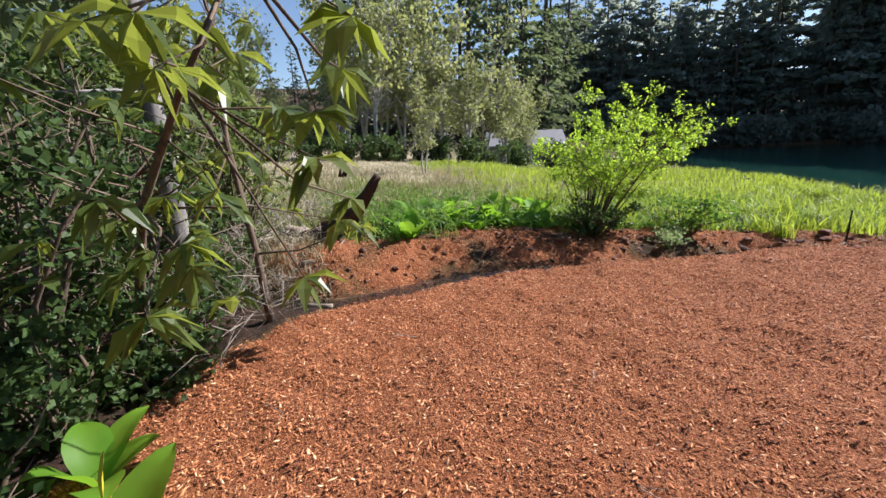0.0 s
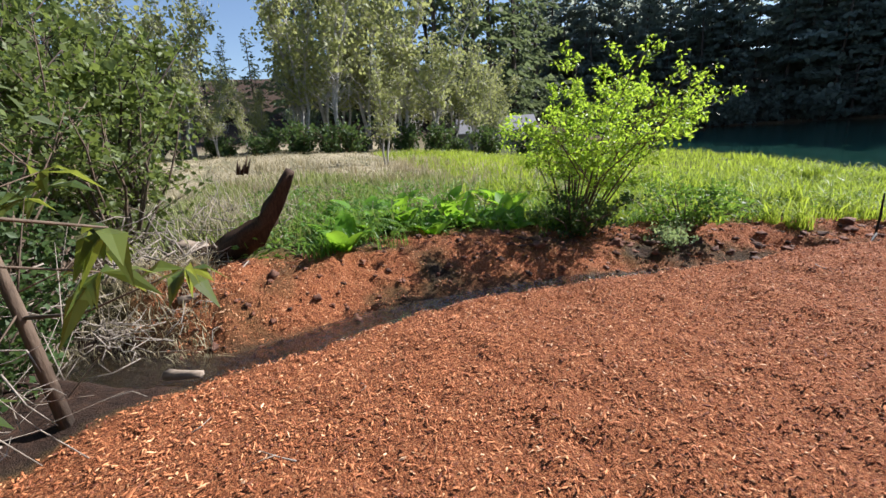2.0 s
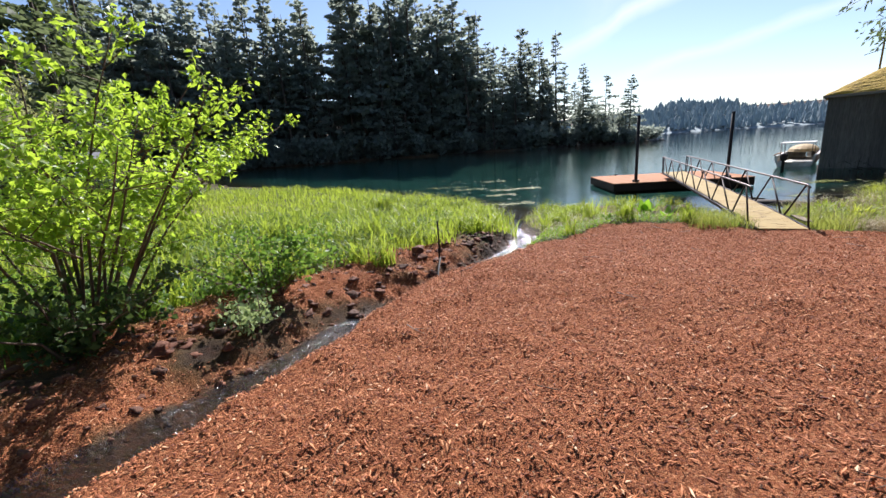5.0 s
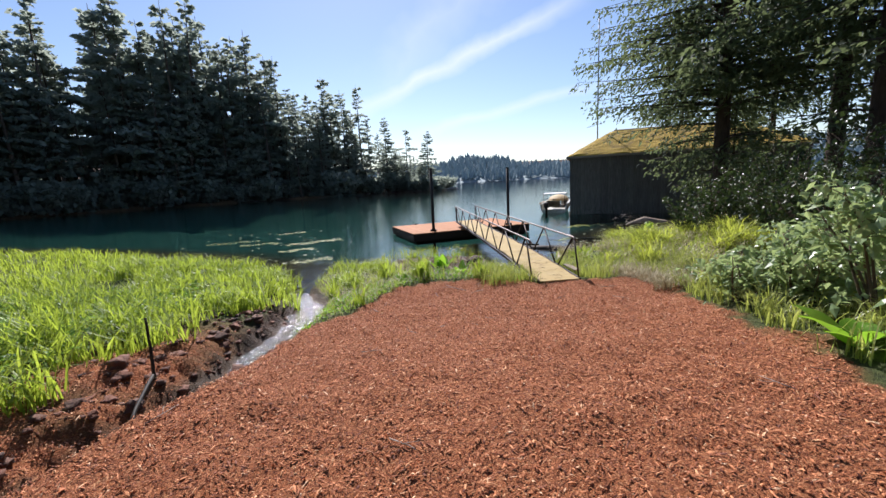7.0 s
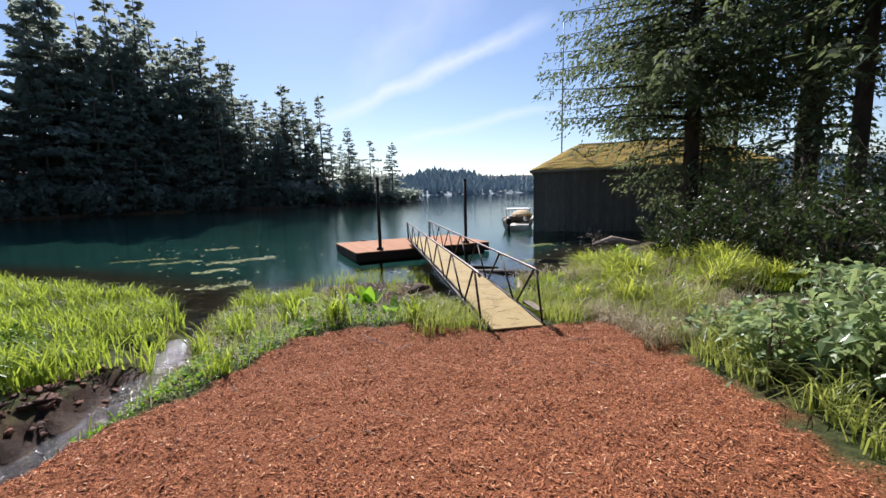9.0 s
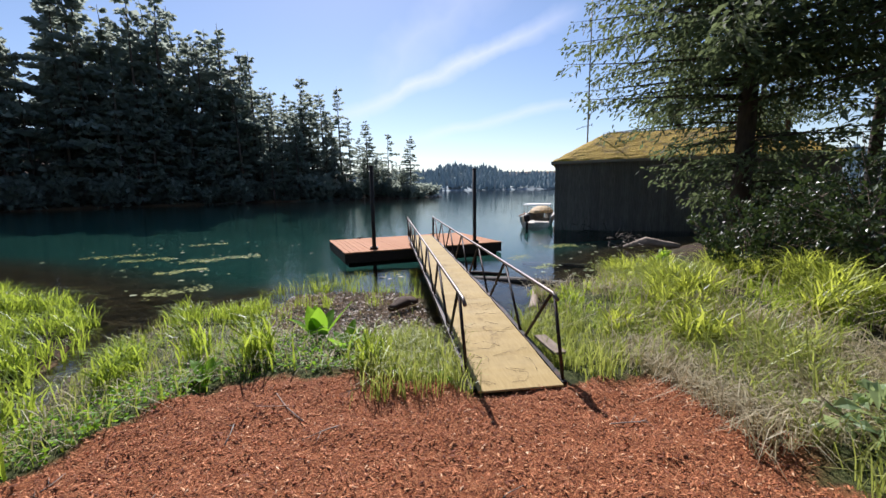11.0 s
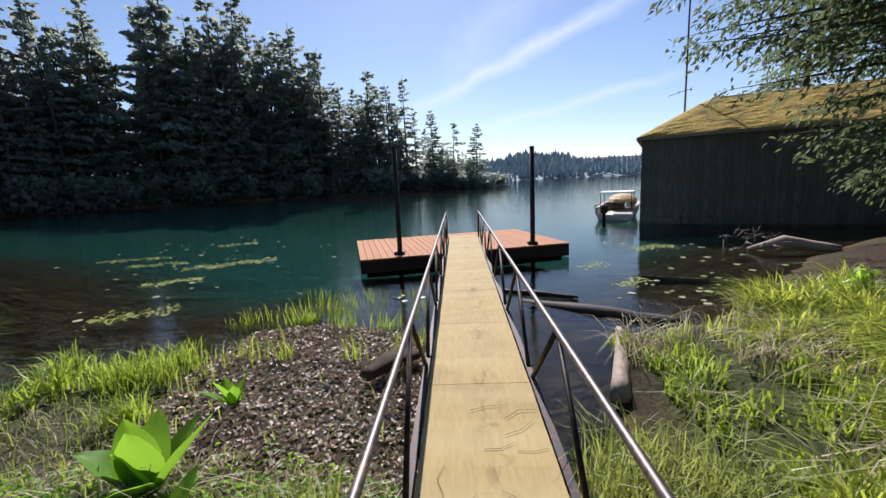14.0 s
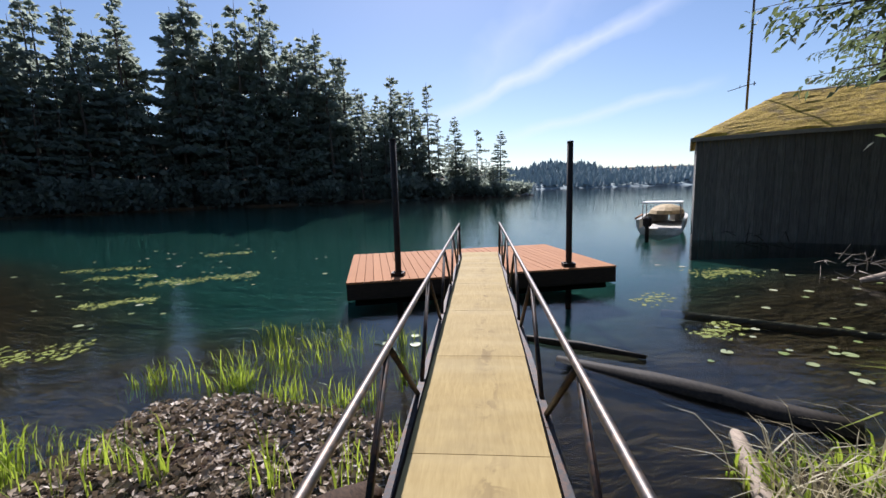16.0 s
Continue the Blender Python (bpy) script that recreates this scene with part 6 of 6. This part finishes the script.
    bare_twigs("driftwood_sticks", "dark sticks along the boathouse waterline", pose(8.8, 16.0, WATER), 1.2, 18, 42, mat=M_WETLOG, thick=0.015, up=0.3)
    part("board", box_bm(0, 0, 0, 0.16, 0.5, 0.03, 0.004), M_OLDWOOD, thing("loose_board", pose(0.66, 0.95, 0.04, 4, 3, 8), "short grey board lying beside the gangway", "board"))


build_wood()


# ---- lily pads and weed on the water ----
def build_lilies():
    n = Nodes("lily_pad")
    pad_mat = n.surface(n.mix(n.thing(), (0.20, 0.26, 0.07), (0.45, 0.46, 0.30)), 0.3)
    bm = bmesh.new()
    rim = []
    for k in range(15):
        a = radians(14 + k * 332 / 14)
        r = 1 + 0.05 * math.sin(3 * a)
        rim.append(bm.verts.new((math.cos(a) * r, math.sin(a) * r, 0.05 * math.sin(2 * a))))
    c = bm.verts.new((0.06, 0, -0.01))
    for a, b in zip(rim, rim[1:]):
        bm.faces.new((c, a, b))
    ext = bmesh.ops.extrude_face_region(bm, geom=bm.faces[:])
    for v in [e for e in ext["geom"] if isinstance(e, bmesh.types.BMVert)]:
        v.co.z += 0.05
    bmesh.ops.recalc_face_normals(bm, faces=bm.faces[:])
    me = bpy.data.meshes.new("lily_pad")
    bm.to_mesh(me)
    bm.free()
    me.materials.append(pad_mat)
    rng = random.Random(9)
    for cx, cy, spread, count in ((3.9, 7.1, 0.55, 10), (4.6, 7.7, 0.6, 8), (5.6, 9.0, 0.9, 9), (6.0, 12.0, 0.9, 9), (7.0, 10.6, 0.7, 8), (-9.4, 16.7, 1.2, 7), (-7.6, 13.2, 1.2, 6), (-12, 15.4, 1.4, 7), (-8.3, 11.0, 1.2, 8), (-1.4, 7.6, 0.35, 6), (-6.4, 8.4, 0.8, 6), (-5.8, 13.5, 1.4, 5), (-14, 18, 2, 6)):
        for k in range(count):
            ob = tagged(new("lily_pad", me), "small flat pale green lily pad on the water", "lily pad", "lily pads")
            s = rng.uniform(0.035, 0.085)
            ob.matrix_world = pose(cx + rng.gauss(0, spread), cy + rng.gauss(0, spread), WATER + 0.012, 0, 0, rng.uniform(0, 360)) @ Matrix.Diagonal((s, s, s * 0.5, 1))
    weed = leaf_mat("water_weed", (0.20, 0.24, 0.04), (0.42, 0.46, 0.12), (0.5, 0.55, 0.1), 0.4, 0.3)
    r = np.random.default_rng(10)
    C = []
    for cx, cy, a, ln, w, n_ in ((-7.2, 12.2, 0.5, 1.3, 0.22, 420), (-7.5, 9.9, 0.35, 0.7, 0.16, 260), (-6.3, 7.1, 0.2, 0.7, 0.2, 220), (-9.4, 16.8, 0.3, 0.8, 0.2, 180), (5.6, 12.2, 0.0, 0.7, 0.2, 260), (3.4, 8.2, 0.4, 0.4, 0.12, 120), (-9.9, 12.6, 0.2, 0.9, 0.18, 180), (-11.5, 13.8, 0.3, 1.2, 0.2, 200), (3.2, 9.9, 0, 0.4, 0.2, 70)):
        u, v = r.uniform(-ln, ln, n_), r.normal(0, w, n_)
        C.append(np.stack([cx + u * math.cos(a) - v * math.sin(a), cy + u * math.sin(a) + v * math.cos(a) + 0.15 * np.sin(u * 5), np.full(n_, WATER + 0.008) + r.uniform(0, 0.012, n_)], 1))
    C = np.concatenate(C)
    D = r.normal(0, 1, C.shape) * (1, 1, 0.05)
    V, F = kites_np(C, D, np.full(len(C), 0.085), 0.4, r)
    V[:, 2] = WATER + 0.006 + 0.02 * (V[:, 2] - WATER).clip(0, 0.5)
    tagged(new("water_weed", mesh_np("water_weed", V, F, weed, False)), "floating yellow-green water weed in patches", "weed", kind="stuff")


build_lilies()


# ---- bark chips, clods and litter ----
def build_chips():
    rng = np.random.default_rng(77)
    n = 240000
    x, y = rng.uniform(-9.0, 2.0, n), rng.uniform(-14.8, 1.1, n)
    h, cov = terrain(x, y)
    ok = cov["mulch"] > rng.uniform(0.2, 0.9, n)
    x, y, h = x[ok], y[ok], h[ok]
    n = len(x)
    f, s = frames(n, rng)
    L = np.minimum(rng.gamma(1.9, 0.0062, n) + 0.004, 0.036)[:, None]
    W = (rng.uniform(0.0035, 0.010, n))[:, None]
    tilt = rng.normal(0, 0.42, n)[:, None]
    up = np.array([0, 0, 1.0])
    d = f * np.cos(tilt) + up * np.sin(tilt)
    c = np.stack([x, y, h + rng.uniform(0.0, 0.020, n)], 1)
    roll = rng.normal(0, 0.5, n)[:, None]
    s2 = s * np.cos(roll) + up * np.sin(roll)
    t = up * np.cos(roll) - s * np.sin(roll)
    T = W * rng.uniform(0.35, 0.9, n)[:, None]
    V = np.stack([c - d * L, c - d * L * 0.2 + s2 * W, c + d * L, c + d * L * 0.3 - s2 * W, c + d * L * 0.1 + t * T], 1).reshape(-1, 3)
    k = np.arange(n)[:, None] * 5
    F = np.concatenate([k + [0, 1, 4], k + [1, 2, 4], k + [2, 3, 4], k + [3, 0, 4]], 0)
    tagged(new("bark_chips", mesh_np("bark_chips", V, F, M_CHIP, False)), "loose red-brown shredded bark chips", "mulch", kind="stuff")


def build_clods():
    rng = np.random.default_rng(78)
    ico = bmesh.new()
    bmesh.ops.create_icosphere(ico, subdivisions=2, radius=1)
    bv = np.array([v.co[:] for v in ico.verts])
    bf = np.array([[v.index for v in f.verts] for f in ico.faces])
    ico.free()
    p = Pile()
    for k in range(520):
        y = rng.uniform(-13, 0.5)
        xs = np.interp(y, STREAM_Y, STREAM_X)
        x = xs - 0.22 - 1.7 * rng.random() ** 1.4
        r = rng.gamma(2.0, 0.009) + 0.008
        ph = rng.uniform(0, 6, 3)
        bump = 1 + 0.25 * np.sin(bv[:, :1] * 4 + ph[0]) + 0.25 * np.sin(bv[:, 1:2] * 5 + ph[1]) + 0.2 * np.sin(bv[:, 2:] * 7 + ph[2])
        p.add(bv * bump * r * (1.2, 1.0, 0.7) + (x, y, float(height(x, y)[0]) + r * 0.15), bf)
    for k in range(160):
        y = rng.uniform(-9.5, 0.2)
        x = np.interp(y, STREAM_Y, STREAM_X) - rng.normal(np.interp(y, [-9.5, -6, -3, 0], [1.5, 1.0, 0.85, 0.6]), 0.2)
        r = rng.gamma(4.0, 0.0075) + 0.01
        ph = rng.uniform(0, 6, 6)
        bump = 1 + 0.3 * np.sin(bv[:, :1] * 5 + ph[0]) + 0.3 * np.sin(bv[:, 1:2] * 6 + ph[1]) + 0.25 * np.sin(bv[:, 2:] * 8 + ph[2]) + 0.15 * np.sin((bv[:, :1] + bv[:, 1:2]) * 13 + ph[3])
        p.add(bv * bump * r * (1.2, 1.4, 0.7) + (x, y, float(height(x, y)[0]) - r * 0.05), bf)
    n = Nodes("dark_soil_clods")
    f = n.noise(30, 5, 0.7)
    c = n.mix(n.island(), n.ramp(f, ((0.3, (0.02, 0.012, 0.008)), (0.7, (0.11, 0.052, 0.03)))), (0.17, 0.065, 0.034))
    p_mat = n.surface(c, 0.85, normal=n.bump(f, 0.8, 0.02))
    tagged(new("soil_clods", mesh_np("soil_clods", *p.arrays(), p_mat, True)), "dark wet clods of soil on the stream banks", "soil", kind="stuff")


def build_litter():
    rng = np.random.default_rng(79)
    spots = [(-2.1, 0.0, 0.62), (-1.75, -0.5, 0.3), (0.67, -0.7, 0.32), (-2.5, -0.2, 0.5), (-1.6, 0.25, 0.3)] + [(rng.uniform(-5.2, 0.8), rng.uniform(-12.5, -0.6), rng.uniform(0.08, 0.28)) for k in range(46)]
    for x, y, L in spots:
        a = rng.uniform(0, 2 * math.pi)
        d = np.array([math.cos(a), math.sin(a), 0]) * L
        t = thing("twig", on_ground(x, y, -0.012), "thin dry twig lying on the mulch", "twig", "twigs on the mulch")
        p = Pile()
        r = 0.0035 + 0.006 * L
        p.tube([-d / 2, rng.normal(0, 0.02, 3) * (1, 1, 0.3) + (0, 0, 0.006), d / 2 + (0, 0, 0.008)], [r, r * 0.8, r * 0.4], 5)
        if L > 0.2:
            p.tube([(0, 0, 0.006), d * 0.3 + np.array([-d[1], d[0], 0.02]) * 0.35], [r * 0.6, r * 0.25], 4)
        p.part("stick", M_TWIG if rng.random() < 0.6 else M_STEM, t)
    # dead reeds fallen across the gangway's foot
    p = Pile()
    for k in range(34):
        x, y = rng.uniform(-0.36, 0.36), rng.uniform(0.1, 2.6)
        a, L = rng.uniform(0, math.pi), rng.uniform(0.08, 0.28)
        d = np.array([math.cos(a), math.sin(a), 0]) * L
        z = deck_level(y) + 0.009
        c = np.array([np.clip(x, -0.3, 0.3), y, z])
        b = np.array([-d[1], d[0], 0]) * rng.uniform(-0.3, 0.3)
        q = [c - d / 2, c + b, c + d / 2]
        p.tube([(np.clip(v[0], -0.39, 0.39), v[1], deck_level(v[1]) + 0.009) for v in q], [0.0018, 0.0018, 0.001], 3)
    tagged(new("reed_litter", mesh_np("reed_litter", *p.arrays(), M_STEM, True)), "dead reeds scattered on the gangway deck", "litter", kind="stuff")
    # matted dead plants on the mud
    C = np.stack([rng.uniform(-3.4, -0.55, 9500), rng.uniform(2.2, 6.2, 9500), np.zeros(9500)], 1)
    ok = (lake_distance(C[:, 0], C[:, 1]) < 0.9) & (rng.random(9500) < 0.9)
    C = C[ok]
    C[:, 2] = np.maximum(height(C[:, 0], C[:, 1]), WATER + 0.01) + rng.uniform(0, 0.02, len(C))
    D = rng.normal(0, 1, C.shape) * (1, 1, 0.25)
    mat = leaf_mat("matted_litter", (0.16, 0.12, 0.085), (0.50, 0.40, 0.29), (0.30, 0.22, 0.13), 0.5, 0.2, 0.4)
    tagged(new("mud_litter", mesh_np("mud_litter", *kites_np(C, D, np.full(len(C), 0.07), 0.32, rng), mat, False)), "matted wet dead leaves on the mud flat", "litter", kind="stuff")
    C = np.stack([rng.uniform(0.9, 3.6, 7000), rng.uniform(-1.3, 1.2, 7000), np.zeros(7000)], 1)
    C = C[C[:, 0] > mulch_right(C[:, 1]) - 0.35]
    P = C.copy()
    P[:, 2] = height(C[:, 0], C[:, 1])
    tagged(new("dead_grass_mat", mesh_np("dead_grass_mat", *blades_np(P, rng.uniform(0.12, 0.4, len(P)), 0.005, 1.9, rng), M_DRYGRASS, False)), "flattened bleached dead grass by the mulch", "grass", kind="stuff")
    # low clover-like weeds between grass and mulch
    C = np.stack([rng.uniform(-5.0, -0.6, 14000), rng.uniform(-2.6, 3.2, 14000), np.zeros(14000)], 1)
    ok = front_marsh(C[:, 0], C[:, 1], rng.random(14000)) & (C[:, 1] < mulch_front(C[:, 0]) + 2.2)
    C = C[ok]
    C[:, 2] = height(C[:, 0], C[:, 1]) + rng.uniform(0.01, 0.09, len(C))
    D = rng.normal(0, 1, C.shape) * (1, 1, 0.4)
    tagged(new("low_weeds", mesh_np("low_weeds", *leaves_np(C, D, np.full(len(C), 0.05), 0.38, rng, 0.2, 0.1), M_CABBAGE, False)), "low bright green weeds at the mulch edge", "weeds", kind="stuff")
    C = np.stack([rng.uniform(-14, -6.6, 16000), rng.uniform(-12.5, 2, 16000), np.zeros(16000)], 1)
    d = stream_off(C[:, 0], C[:, 1])
    C = C[d < -1.9 - 0.5 * vnoise(C[:, 0] * 1.5, C[:, 1] * 1.5, 5)]
    C[:, 2] = height(C[:, 0], C[:, 1]) + rng.uniform(0.02, 0.3, len(C))
    D = rng.normal(0, 1, C.shape) * (1, 1, 0.5) + (0, 0, 0.4)
    tagged(new("bank_weeds", mesh_np("bank_weeds", *leaves_np(C, D, np.full(len(C), 0.11), 0.28, rng, 0.25, 0.2), M_FERN, False)), "leafy green weeds covering the bank behind the stream", "weeds", kind="stuff")


build_chips()
build_clods()
build_litter()
